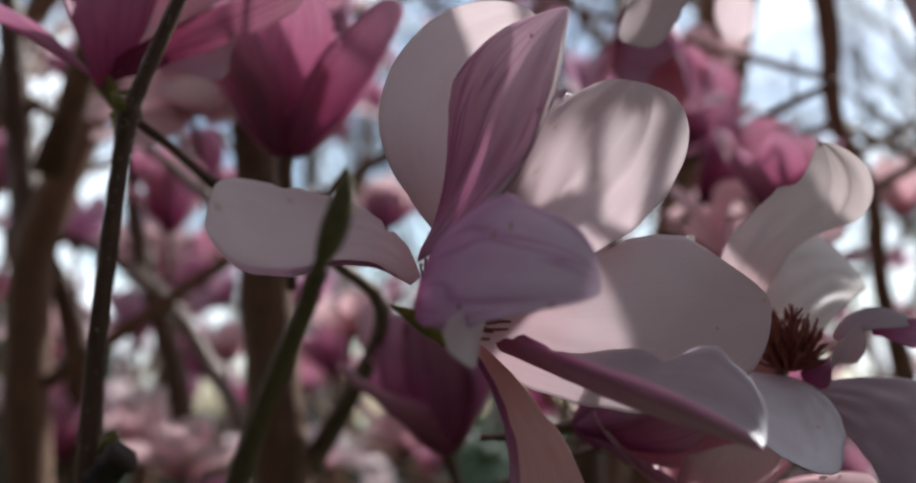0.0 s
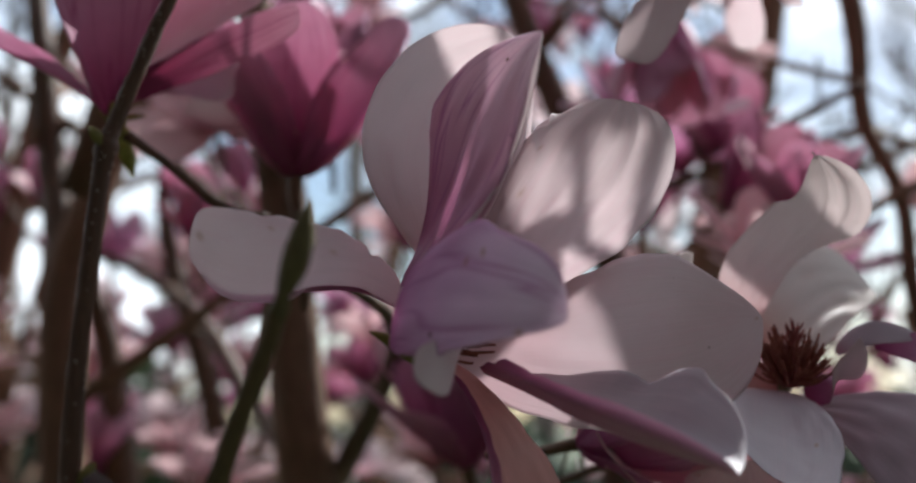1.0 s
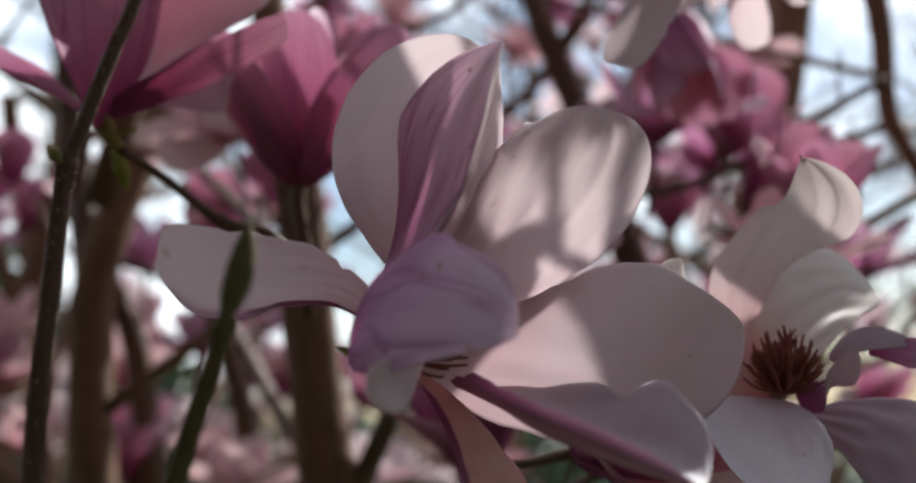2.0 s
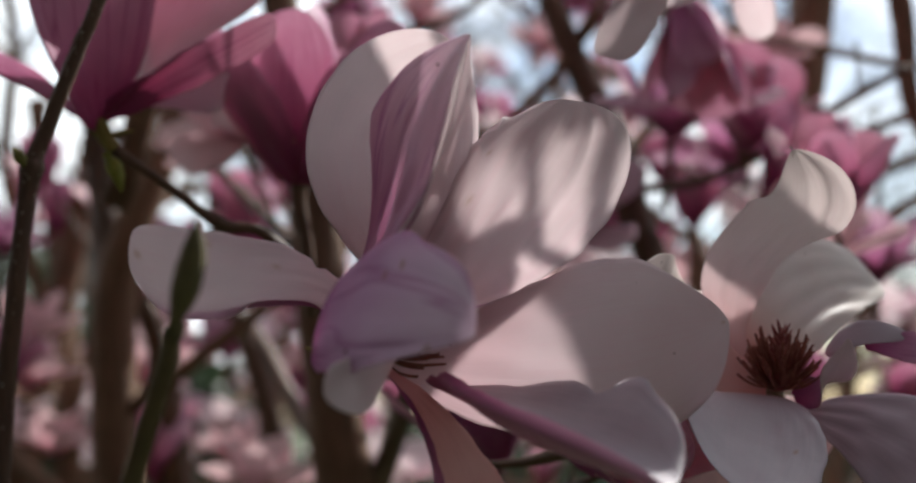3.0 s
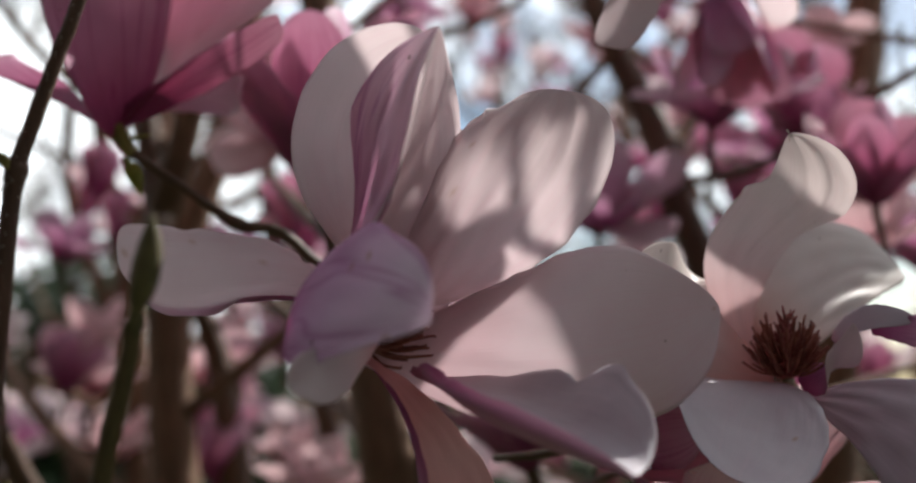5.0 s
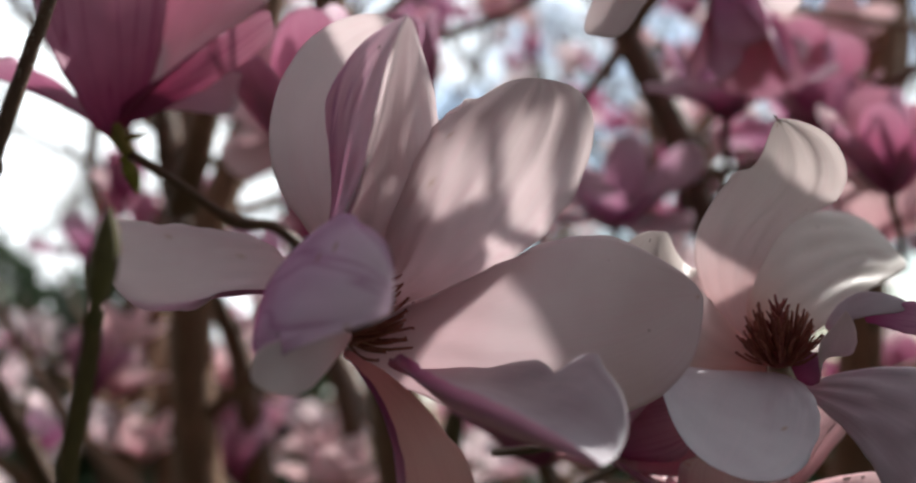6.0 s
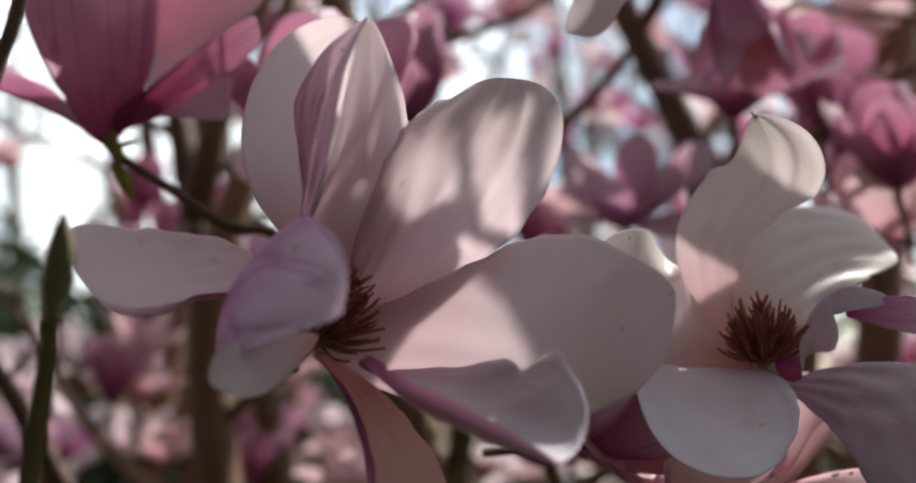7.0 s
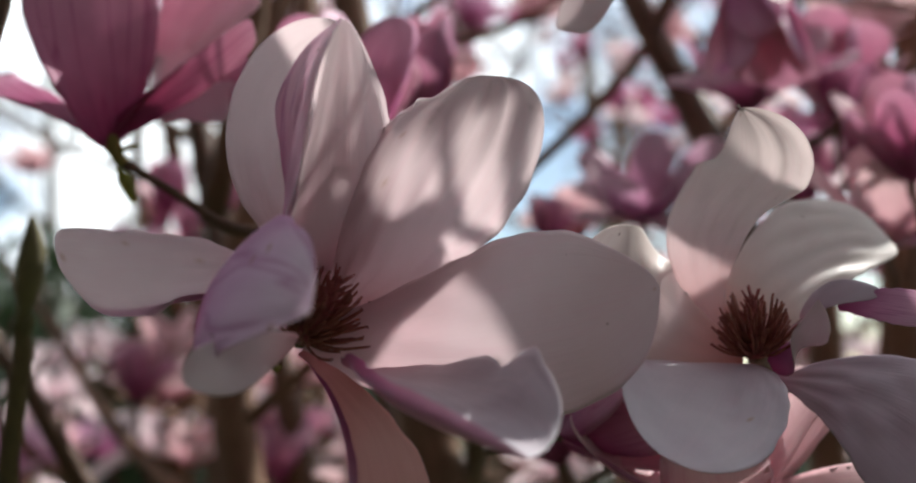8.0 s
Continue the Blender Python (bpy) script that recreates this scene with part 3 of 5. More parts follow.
tube("stalk", [(0.1242, 0.468, 1.619, 0.0035), (0.126, 0.49, 1.614, 0.004), (0.14, 0.56, 1.606, 0.0034), (0.19, 0.72, 1.595, 0.004), (0.26, 0.95, 1.58, 0.005)], STALK, RIGHT)

# ---- the tulip-shaped one above ----
UPPER = empty_at("magnolia_flower", (0, 0, 0), "deep pink tulip-shaped magnolia blossom, half open", "flower", "magnolia blossoms")
petal(UPPER, [(-151.8, 510.3, 1741.0), (-149.2, 507.6, 1740.5), (-150.8, 498.9, 1777.9), (-140.9, 486.6, 1836.3)], (1.0, 0.0, 0.0), (-84, -48), 0.0329, 0.97, 0.29, (9.7, 7.6, -0.4, 3.9), 1.10, -1, mats=(PINK_INNER, TULIP_OUTER), seed=21)
petal(UPPER, [(-155.6, 510.0, 1743.2), (-133.3, 520.0, 1758.2), (-99.7, 511.7, 1770.8), (-63.5, 477.1, 1770.4)], (0.0, 0.0, -1.0), (-17, -14), 0.0080, 0.55, 0.22, (7.5, 5.7, 8.3, 6.0), 0.80, -1, mats=(PINK_INNER, TULIP_OUTER), seed=22)
petal(UPPER, [(-153.3, 505.0, 1739.7), (-186.0, 507.9, 1769.2), (-212.6, 504.2, 1779.1), (-217.8, 510.0, 1778.6)], (0.0, 0.0, -1.0), (-71, -64), 0.0193, 1.05, 0.35, (17.4, 9.4, 3.3, 5.7), 1.04, 1, mats=(PINK_INNER, TULIP_OUTER), seed=23)
petal(UPPER, [(-152.5, 515.9, 1741.5), (-127.6, 534.2, 1775.0), (-112.8, 542.5, 1803.8), (-103.6, 539.5, 1822.2)], (1.0, 0.0, -0.3), (62, 2), 0.0360, 0.78, 0.42, (-3.8, 5.3, 9.3, 10.6), 1.03, 1, mats=(PINK_INNER, TULIP_OUTER), seed=24)
petal(UPPER, [(-154.6, 514.1, 1750.0), (-124.3, 536.3, 1763.3), (-105.1, 545.7, 1761.9), (-103.7, 538.2, 1757.9)], (0.0, 0.0, -1.0), (24, -2), 0.0104, 0.88, 0.40, (7.2, 7.5, 8.2, 7.5), 1.01, 1, mats=(INNER, OUTER), seed=25)


# a blossom that hangs into view from above
NODDING = empty_at("magnolia_flower", (0, 0, 0), "nodding pale magnolia blossom, one petal hanging low", "flower", "magnolia blossoms")
petal(NODDING, [(98.7, 487.0, 1802.7), (89.7, 480.0, 1778.8), (78.8, 472.0, 1759.1), (69.2, 465.0, 1743.1)], (0.9, 0.1, 0.45), (0, 0), 0.0105, 0.5, 0.24, (10.0, 6.0, 10.0, 6.0), 1.0, 1, mats=(INNER, INNER), seed=41, label="greyish white petal in shade")
petal(NODDING, [(98.0, 490.0, 1806.0), (84.0, 500.0, 1812.0), (66.0, 512.0, 1822.0), (52.0, 516.0, 1836.0)], (0.2, 0.9, 0.3), (0, 0), 0.0150, 0.6, 0.3, (8.0, 8.0, 8.0, 8.0), 1.0, 1, mats=(PINK_INNER, DEEP_OUTER), seed=42)
petal(NODDING, [(97.0, 494.0, 1808.0), (88.0, 518.0, 1808.0), (74.0, 540.0, 1814.0), (58.0, 556.0, 1826.0)], (0.6, 0.3, 0.6), (0, 0), 0.0150, 0.6, 0.3, (8.0, 8.0, 8.0, 8.0), 1.0, 1, mats=(PINK_INNER, DEEP_OUTER), seed=43)
tube("stalk", [(0.0987, 0.4870, 1.7987, 0.004), (0.1047, 0.4970, 1.8327, 0.0035), (0.13, 0.62, 2.0, 0.004), (0.12, 0.80, 2.28, 0.005)], STALK, NODDING, count=16, sides=8)


# ---- ground ----
def ground_height(x, y):
    return 0.03 * math.sin(0.7 * x + 1) * math.cos(0.5 * y)


verts, faces = [], []
steps = [-400, -120, -50, -25, -14, -8, -5, -3, -1.5, 0, 1.5, 3, 5, 8, 14, 25, 50, 120, 400]
for y in steps:
    for x in steps:
        verts.append((x, y, ground_height(x, y)))
n = len(steps)
for i in range(n - 1):
    for j in range(n - 1):
        faces.append((i * n + j, i * n + j + 1, (i + 1) * n + j + 1, (i + 1) * n + j))
tagged(mesh_object("ground", verts, faces, [GRASS]), "dark spring grass strewn with fallen petals", "ground", kind="structure")


# ---- an unseen dark wall, added to block sky light behind the camera ----
def box_mesh(name, lo, hi, mat):
    x0, y0, z0 = lo
    x1, y1, z1 = hi
    v = [(x0, y0, z0), (x1, y0, z0), (x1, y1, z0), (x0, y1, z0), (x0, y0, z1), (x1, y0, z1), (x1, y1, z1), (x0, y1, z1)]
    return mesh_object(name, v, [(3, 2, 1, 0), (4, 5, 6, 7), (0, 1, 5, 4), (1, 2, 6, 5), (2, 3, 7, 6), (3, 0, 4, 7)], [mat], smooth=False)


tagged(box_mesh("unseen_wall", (-9, -2.0, -0.2), (9, -1.6, 9.0), DARK_WALL), "plain dark unseen wall, added to block light from behind", "wall", kind="structure")


# ---- bare trees and shrubs in the distance ----
def bare_tree(x, y, height, seed):
    """A leafless tree: a trunk that forks again and again into fine twigs, all twigs one mesh."""
    rnd = random.Random(seed)
    t = empty_at("bare_tree", (0, 0, 0), "tall leafless grey-brown tree in the distance", "tree", "bare trees")
    z = ground_height(x, y)
    tube("trunk", [(x, y, z - 0.05, height * 0.022), (x + 0.1, y, z + height * 0.25, height * 0.016), (x, y + 0.1, z + height * 0.5, height * 0.011), (x + 0.1, y, z + height * 0.9, height * 0.004)], FAR, t, count=16, sides=8, seed=seed)
    verts, faces = [], []

    def grow(p, way, length, r, depth):
        q = p + way * length
        side = way.orthogonal().normalized()
        other = way.cross(side)
        n0 = len(verts)
        for c, w in ((p, r), (q, r * 0.6)):
            for k in range(3):
                verts.append(c + (side * math.cos(k * 2.094) + other * math.sin(k * 2.094)) * w)
        for k in range(3):
            faces.append((n0 + k, n0 + (k + 1) % 3, n0 + 3 + (k + 1) % 3, n0 + 3 + k))
        if depth:
            for _ in range(3 if depth > 2 else 2):
                turn = Vector((rnd.uniform(-1, 1), rnd.uniform(-1, 1), rnd.uniform(-0.3, 0.8))) * 0.7
                grow(p + way * length * rnd.uniform(0.6, 1.0), (way + turn).normalized(), length * rnd.uniform(0.6, 0.8), r * 0.55, depth - 1)

    for k in range(11):
        h, w = height * rnd.uniform(0.15, 0.85), rnd.uniform(0, 6.28)
        grow(Vector((x, y, z + h)), Vector((math.cos(w), math.sin(w), rnd.uniform(0.2, 0.9))).normalized(), height * 0.16 * (1.2 - h / height), height * 0.005, 5)
    tagged(mesh_object("twig_work", verts, faces, [FAR], t), kind="stuff")


for k, (x, y, h) in enumerate([(-8.5, 8, 6), (-3.4, 8, 6), (-1.6, 13, 9), (0.2, 9, 6.5), (1.6, 12, 8), (3.6, 9, 7), (-9, 14, 9), (5.5, 13, 8)]):
    bare_tree(x, y, h, 30 + k)


def shrub(x, y, width, height, seed):
    """An evergreen shrub: a mound of many small leaves on hidden stems."""
    rnd = random.Random(seed)
    s = empty_at("shrub", (0, 0, 0), "dark evergreen shrub behind the magnolias", "shrub", "evergreen shrubs")
    z = ground_height(x, y)
    for k in range(4):
        tube("stem", [(x + 0.1 * k - 0.15, y, z - 0.05, 0.03), (x + 0.2 * k - 0.3, y, z + height * 0.4, 0.02), (x + 0.4 * k - 0.6, y + 0.1, z + height * 0.8, 0.008)], BARK, s, count=8, sides=6)
    verts, faces = [], []
    for _ in range(5200):
        w, u = rnd.uniform(0, 6.28), rnd.random() ** 0.5
        ball = rnd.uniform(0.55, 1.0)
        c = Vector((x + math.cos(w) * width * u * ball, y + math.sin(w) * width * 0.7 * u * ball, z + height * (1 - u ** 2.2) * ball + 0.05))
        a = Vector((rnd.uniform(-1, 1), rnd.uniform(-1, 1), rnd.uniform(-0.4, 1))).normalized() * rnd.uniform(0.05, 0.10)
        b = a.orthogonal().normalized() * a.length * 0.45
        n0 = len(verts)
        verts += [c - a, c + b, c + a, c - b]
        faces.append((n0, n0 + 1, n0 + 2, n0 + 3))
    tagged(mesh_object("foliage", verts, faces, [LEAF], s, smooth=False), kind="stuff")


for k, (x, y, w, h) in enumerate([(-4.6, 5.0, 1.1, 2.6), (-3.9, 5.2, 1.0, 2.7), (-3.2, 5.0, 1.0, 2.6), (-2.6, 5.3, 0.9, 2.5), (-1.9, 5.4, 1.0, 2.05), (-0.9, 5.4, 1.0, 1.6), (-0.1, 5.5, 1.0, 1.6), (0.8, 5.5, 1.0, 1.7), (1.8, 5.4, 1.0, 1.7), (2.8, 5.6, 1.1, 1.8), (-5.4, 5.6, 1.1, 2.6)]):
    shrub(x, y, w, h, 60 + k)
# unseen evergreens added on both sides of the garden to dim the sky light
for k, (x, y, w, h) in enumerate([(2.3, 0.5, 0.8, 3.2), (2.5, 1.5, 0.8, 3.3), (2.7, 2.5, 0.9, 3.0), (-2.5, -0.4, 0.8, 3.2), (-2.6, 0.6, 0.8, 3.3), (-2.8, 1.5, 0.8, 3.0)]):
    shrub(x, y, w, h, 80 + k)


# ---- flowers further back: a few built, then copied ----
def wild_flower(seed, spread, count, deep, length=0.085, firm=False, rosy=False):
    """A whole blossom on its short stalk, opening along +z; spread: degrees that the petals lean out."""
    rnd = random.Random(seed)
    f = empty_at("magnolia_flower", (0, 0, 0), "pink magnolia blossom on a bare branch", "flower", "magnolia blossoms")
    mats = ((PINK_INNER, DEEP_OUTER) if spread < 45 else (INNER, OUTER)) if deep else (INNER, PALE_OUTER)
    if rosy:
        mats = (PINK_INNER, PALE_OUTER)
    if firm:
        mats = (SHADE_INNER, FIRM_OUTER)
    for k in range(count):
        w = k * 2 * math.pi / count * 1.0 + rnd.uniform(-0.25, 0.25)
        lean = math.radians(spread * (0.55 + 0.7 * (k % 2)) + rnd.uniform(-12, 12))
        L = length * rnd.uniform(0.85, 1.15) * 1000
        out = Vector((math.cos(w), math.sin(w), 0))
        tip = out * math.sin(lean) + Vector((0, 0, 1)) * math.cos(lean)
        p0 = out * 3
        p1 = out * L * 0.26 + Vector((0, 0, L * 0.25))
        p2 = out * 10 + tip * L * 0.68 + out * rnd.uniform(-6, 6)
        p3 = tip * L + out * rnd.uniform(-10, 12)
        s = Vector((0, 0, 1)).cross(out)
        petal(f, [tuple(p0), tuple(p1), tuple(p2), tuple(p3)], tuple(s), (rnd.uniform(-12, 12), rnd.uniform(-25, 25)), rnd.uniform(0.018, 0.027),
              0.75, 0.42, (-22, -16, -22, -16), 1.0, -1, mats, seed=seed * 7 + k, nu=14, nv=9, ruffle=0.0012)
    tube("stalk", [(0, 0, 0.004, 0.004), (0, 0, -0.01, 0.0035), (0.004, 0, -0.03, 0.0028), (0.006, 0.004, -0.06, 0.0024)], TWIG, f, count=8, sides=7)
    return f


KINDS = [wild_flower(1, 22, 7, True), wild_flower(2, 48, 8, False, rosy=True), wild_flower(3, 80, 8, False), wild_flower(4, 38, 8, True), wild_flower(5, 62, 9, True), wild_flower(6, 58, 10, True, firm=True)]
def bloom(place, way, kind, size, spin=0.0):
    """One more blossom, opening towards way."""
    turn = Vector(way).to_track_quat("Z", "Y").to_matrix().to_4x4()
    return copy_thing(KINDS[kind], Matrix.Translation(place) @ turn @ pose(0, 0, 0, 0, 0, spin) @ Matrix.Scale(size, 4))


def side_branch(points, label, seed):
    """A bare branch with short spurs that end in small buds."""
    rnd = random.Random(seed)
    b = empty_at("branch", (0, 0, 0), label, "branch", "magnolia branches")
    tube("limb", points, TWIG, b, count=28, seed=seed)
    run = spline(points, 40)
    for k in range(4):
        p = run[rnd.randint(4, 36)]
        out = Vector((rnd.uniform(-1, 1), rnd.uniform(-0.6, 0.6), rnd.uniform(0.2, 1))).normalized()
        q = Vector(p[:3]) + out * (p[3] + rnd.uniform(0.008, 0.025))
        spur = tube("spur", [(*p[:3], p[3] * 0.45), (*(Vector(p[:3]).lerp(q, 0.6)), p[3] * 0.35), (*q, p[3] * 0.3)], TWIG, b, count=6, sides=7, seed=k)
        pod("leaf_bud", q, q + out * 0.012 + Vector((0, 0, 0.004)), min(0.0022, p[3] * 0.45), DARK_BUD, b, "small pointed bud")


TREE_TIPS = []


def small_blossom(crown, place, up, size, rnd):
    """Adds a blossom of six cupped petals to a far crown: vertices, faces, slots, uvs."""
    verts, faces, slots, uvs = crown
    x = up.orthogonal().normalized()
    y = up.cross(x)
    pale = 2 * (rnd.random() < 0.5)
    spread = rnd.uniform(0.35, 1.2)
    for k in range(6):
        w = k * 1.047 + rnd.uniform(-0.2, 0.2)
        out = x * math.cos(w) + y * math.sin(w)
        side = y * math.cos(w) - x * math.sin(w)
        lean = spread * rnd.uniform(0.7, 1.2)
        for sheet in (0.0, 0.0012):
            n0 = len(verts)
            for u, half in ((0.0, 0.3), (0.4, 0.85), (0.75, 1.0), (1.0, 0.35)):
                a = lean * (0.5 + 0.5 * u)
                c = place + (out * math.sin(a) + up * math.cos(a)) * u * 0.085 * size + out * (0.006 + sheet)
                for v in (-1, 0, 1):
                    verts.append(c + side * v * half * 0.024 * size - out * abs(v) * 0.008 * size)
                    uvs.append((u, v * 0.5 + 0.5))
            for r in range(3):
                for q in range(2):
                    f = (n0 + r * 3 + q, n0 + r * 3 + q + 1, n0 + r * 3 + q + 4, n0 + r * 3 + q + 3)
                    faces.append(f)
                    slots.append(pale + (1 if sheet else 0))


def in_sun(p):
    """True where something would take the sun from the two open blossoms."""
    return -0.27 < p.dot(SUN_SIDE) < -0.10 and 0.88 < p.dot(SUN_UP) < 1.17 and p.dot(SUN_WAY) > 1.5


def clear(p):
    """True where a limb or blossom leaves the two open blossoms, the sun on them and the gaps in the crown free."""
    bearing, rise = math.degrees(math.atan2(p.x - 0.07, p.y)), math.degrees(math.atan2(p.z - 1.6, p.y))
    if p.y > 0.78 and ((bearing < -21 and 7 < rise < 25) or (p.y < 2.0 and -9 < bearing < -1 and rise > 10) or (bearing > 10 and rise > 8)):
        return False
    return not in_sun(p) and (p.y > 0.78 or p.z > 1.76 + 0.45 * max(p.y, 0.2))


def magnolia_tree(points, seed, limbs, label, reach=(0.35, 0.9), heights=(1.0, 2.6), facing=None, joined=False, bark=BARK):
    """A stem through points (top first, x y z radius), limbs that grow from it, twigs on the limbs and a blossom on each twig."""
    rnd = random.Random(seed)
    t = empty_at("magnolia_tree", points[-1][:3], label, "tree", "magnolia trees")
    t.location = (0, 0, 0)
    tube("trunk", points, bark, t, count=40, sides=12, seed=seed)
    crown = ([], [], [], [])
    stem = [p for p in spline(points, 60) if heights[0] < p[2] < heights[1]]
    for k in range(limbs):
        s = stem[int((k + rnd.random()) / limbs * (len(stem) - 1))]
        w = rnd.uniform(0, 2 * math.pi)
        out = Vector((math.cos(w), math.sin(w) * 0.8 + 0.25, rnd.uniform(0.1, 0.7)))
        if facing:
            out = Vector((facing[0] + rnd.uniform(-0.5, 0.5), facing[1] + rnd.uniform(-0.5, 0.5), rnd.uniform(0.0, 0.35)))
        L, r = rnd.uniform(*reach), s[3] * rnd.uniform(0.35, 0.5)
        a = Vector(s[:3])
        b = a + out * L * 0.4 + Vector((0, 0, 0.02))
        c = a + out * L * 0.75 + Vector((rnd.uniform(-0.06, 0.06), rnd.uniform(-0.06, 0.06), 0.12 * L))
        d = a + out * L + Vector((0, 0, 0.3 * L))
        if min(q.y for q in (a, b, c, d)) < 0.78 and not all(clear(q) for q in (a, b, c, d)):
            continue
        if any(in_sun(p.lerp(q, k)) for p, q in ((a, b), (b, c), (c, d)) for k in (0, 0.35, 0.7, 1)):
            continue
        way = [(*a, r), (*b, r * 0.8), (*c, r * 0.6), (*d, 0.003)]
        limb = tube("limb", way, BARK, t, count=18, sides=8, seed=seed * 9 + k)
        run = spline(way, 30)
        for q in range(rnd.randint(5, 7)):
            p = run[29 if q == 0 else rnd.randint(8, 28)]
            up = Vector((rnd.uniform(-0.6, 0.6), rnd.uniform(-0.6, 0.6), rnd.uniform(0.4, 1.0))).normalized()
            m, e = Vector(p[:3]) + up * 0.03, Vector(p[:3]) + up * rnd.uniform(0.05, 0.14)
            size = rnd.uniform(0.75, 1.15)
            tube("twig", [(*p[:3], 0.003), (*m, 0.0028), (*e, 0.0024)], TWIG, limb, count=6, sides=6, seed=q)
            spot = e + up * 0.055 * size
            if q > 4 and len(TREE_TIPS) < 60:
                TREE_TIPS.append(spot)
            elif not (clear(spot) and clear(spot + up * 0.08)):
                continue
            elif joined:
                small_blossom(crown, spot, up, size, rnd)
            else:
                bloom(spot, up, rnd.choice((0, 1, 1, 2, 3, 3, 4)), size, rnd.uniform(0, 360))
    if joined:
        tagged(mesh_object("blossom", crown[0], crown[1], [PINK_INNER, DEEP_OUTER, INNER, PALE_OUTER], t, "many pink and white blossoms", crown[2], crown[3]), kind="stuff")


TWIG_THING = empty_at("twig", (0, 0, 0), "brown twig with pale lenticels and small green buds", "twig")
TWIG_LINE = [(-0.0561, 0.312, 1.7628, 0.00187), (-0.0641, 0.312, 1.7362, 0.0019), (-0.0699, 0.312, 1.7182, 0.00196), (-0.0735, 0.312, 1.7101, 0.00203), (-0.0792, 0.312, 1.6957, 0.00217), (-0.0846, 0.312, 1.6822, 0.00231), (-0.0859, 0.312, 1.6775, 0.00318), (-0.0874, 0.312, 1.6689, 0.00246), (-0.0896, 0.312, 1.6458, 0.00259), (-0.0921, 0.312, 1.6158, 0.00265), (-0.0932, 0.312, 1.5827, 0.00296), (-0.0933, 0.312, 1.5579, 0.00314)]
tube("shoot", TWIG_LINE, TWIG, TWIG_THING, count=70)
pod("leaf_bud", (-0.0866, 0.309, 1.6775), (-0.0902, 0.309, 1.6825), 0.0016, BUD, TWIG_THING, "small green bud")
pod("leaf_bud", (-0.0897, 0.309, 1.5902), (-0.0853, 0.309, 1.5955), 0.0018, BUD, TWIG_THING, "small green bud")
tube("stub", [(-0.0906, 0.309, 1.5829, 0.0035), (-0.0853, 0.305, 1.5868, 0.0042), (-0.0817, 0.303, 1.5899, 0.0044)], STUB, TWIG_THING, "dark broken stub", count=10, rough=0.2)
# pale lenticels in rows on the twig
verts, faces = [], []
rnd = random.Random(9)
run = spline(TWIG_LINE, 90)
for k in range(220):
    i = rnd.randint(1, 87)
    c, r = Vector(run[i][:3]), run[i][3]
    way = (Vector(run[i + 1][:3]) - c).normalized()
    side = way.orthogonal().normalized()
    side.rotate(Matrix.Rotation(rnd.choice((0.4, 1.9, 3.1, 4.2, 5.3)) + rnd.uniform(-0.25, 0.25), 3, way))
    c = c + way * rnd.uniform(0, 0.003) + side * r * 0.98
    across, s = way.cross(side), rnd.uniform(0.00016, 0.0003)
    n0 = len(verts)
    verts += [c - way * s * 1.8, c + across * s, c + way * s * 1.8, c - across * s, c + side * s * 0.7]
    faces += [(n0 + 4, n0, n0 + 1), (n0 + 4, n0 + 1, n0 + 2), (n0 + 4, n0 + 2, n0 + 3), (n0 + 4, n0 + 3, n0)]
tagged(mesh_object("lenticel", verts, faces, [LENTICEL], TWIG_THING, "pale lenticels"), kind="stuff")
SHOOT = empty_at("twig", (0, 0, 0), "young green-brown shoot ending in a long leaf bud", "twig")
tube("shoot", [(-0.0317, 0.265, 1.6299, 0.0018), (-0.0329, 0.268, 1.6251, 0.0023), (-0.0369, 0.272, 1.6163, 0.0024), (-0.0434, 0.278, 1.6022, 0.0025), (-0.0507, 0.285, 1.5842, 0.0027), (-0.0595, 0.295, 1.5602, 0.0029)], STALK, SHOOT, "", count=30, seed=0)
pod("leaf_bud", (-0.0317, 0.265, 1.6286), (-0.0236, 0.259, 1.6528), 0.0033, DARK_BUD, SHOOT, "long pointed green leaf bud", fat=0.45)
pod("leaf_bud", (-0.0324, 0.266, 1.6249), (-0.0287, 0.266, 1.632), 0.0013, DARK_BUD, SHOOT)
tube("stalk", [(-0.1457, 0.513, 1.7299, 0.0026), (-0.1370, 0.517, 1.7235, 0.0022), (-0.1281, 0.52, 1.7171, 0.0021), (-0.1190, 0.525, 1.7095, 0.0021), (-0.1103, 0.53, 1.7021, 0.0024), (-0.1045, 0.533, 1.6985, 0.0033), (-0.0998, 0.535, 1.6967, 0.0029), (-0.0891, 0.54, 1.6957, 0.0026), (-0.0810, 0.545, 1.6890, 0.0028), (-0.0718, 0.55, 1.6796, 0.0026), (-0.055, 0.575, 1.668, 0.003), (-0.04, 0.64, 1.655, 0.004), (-0.06, 0.8, 1.63, 0.006), (-0.118, 1.0, 1.56, 0.010)], TWIG, UPPER, "", count=40, seed=0)
tube("receptacle", [(-0.1538, 0.512, 1.7420, 0.0042), (-0.1507, 0.512, 1.7385, 0.0040), (-0.1480, 0.512, 1.7330, 0.0031), (-0.1450, 0.513, 1.7290, 0.0026)], OLIVE, UPPER, "olive flower base", count=12)
pod("bud_scale", (-0.1484, 0.512, 1.7275), (-0.1408, 0.511, 1.7100), 0.0036, LEAFLET, UPPER, "pale green young leaf")
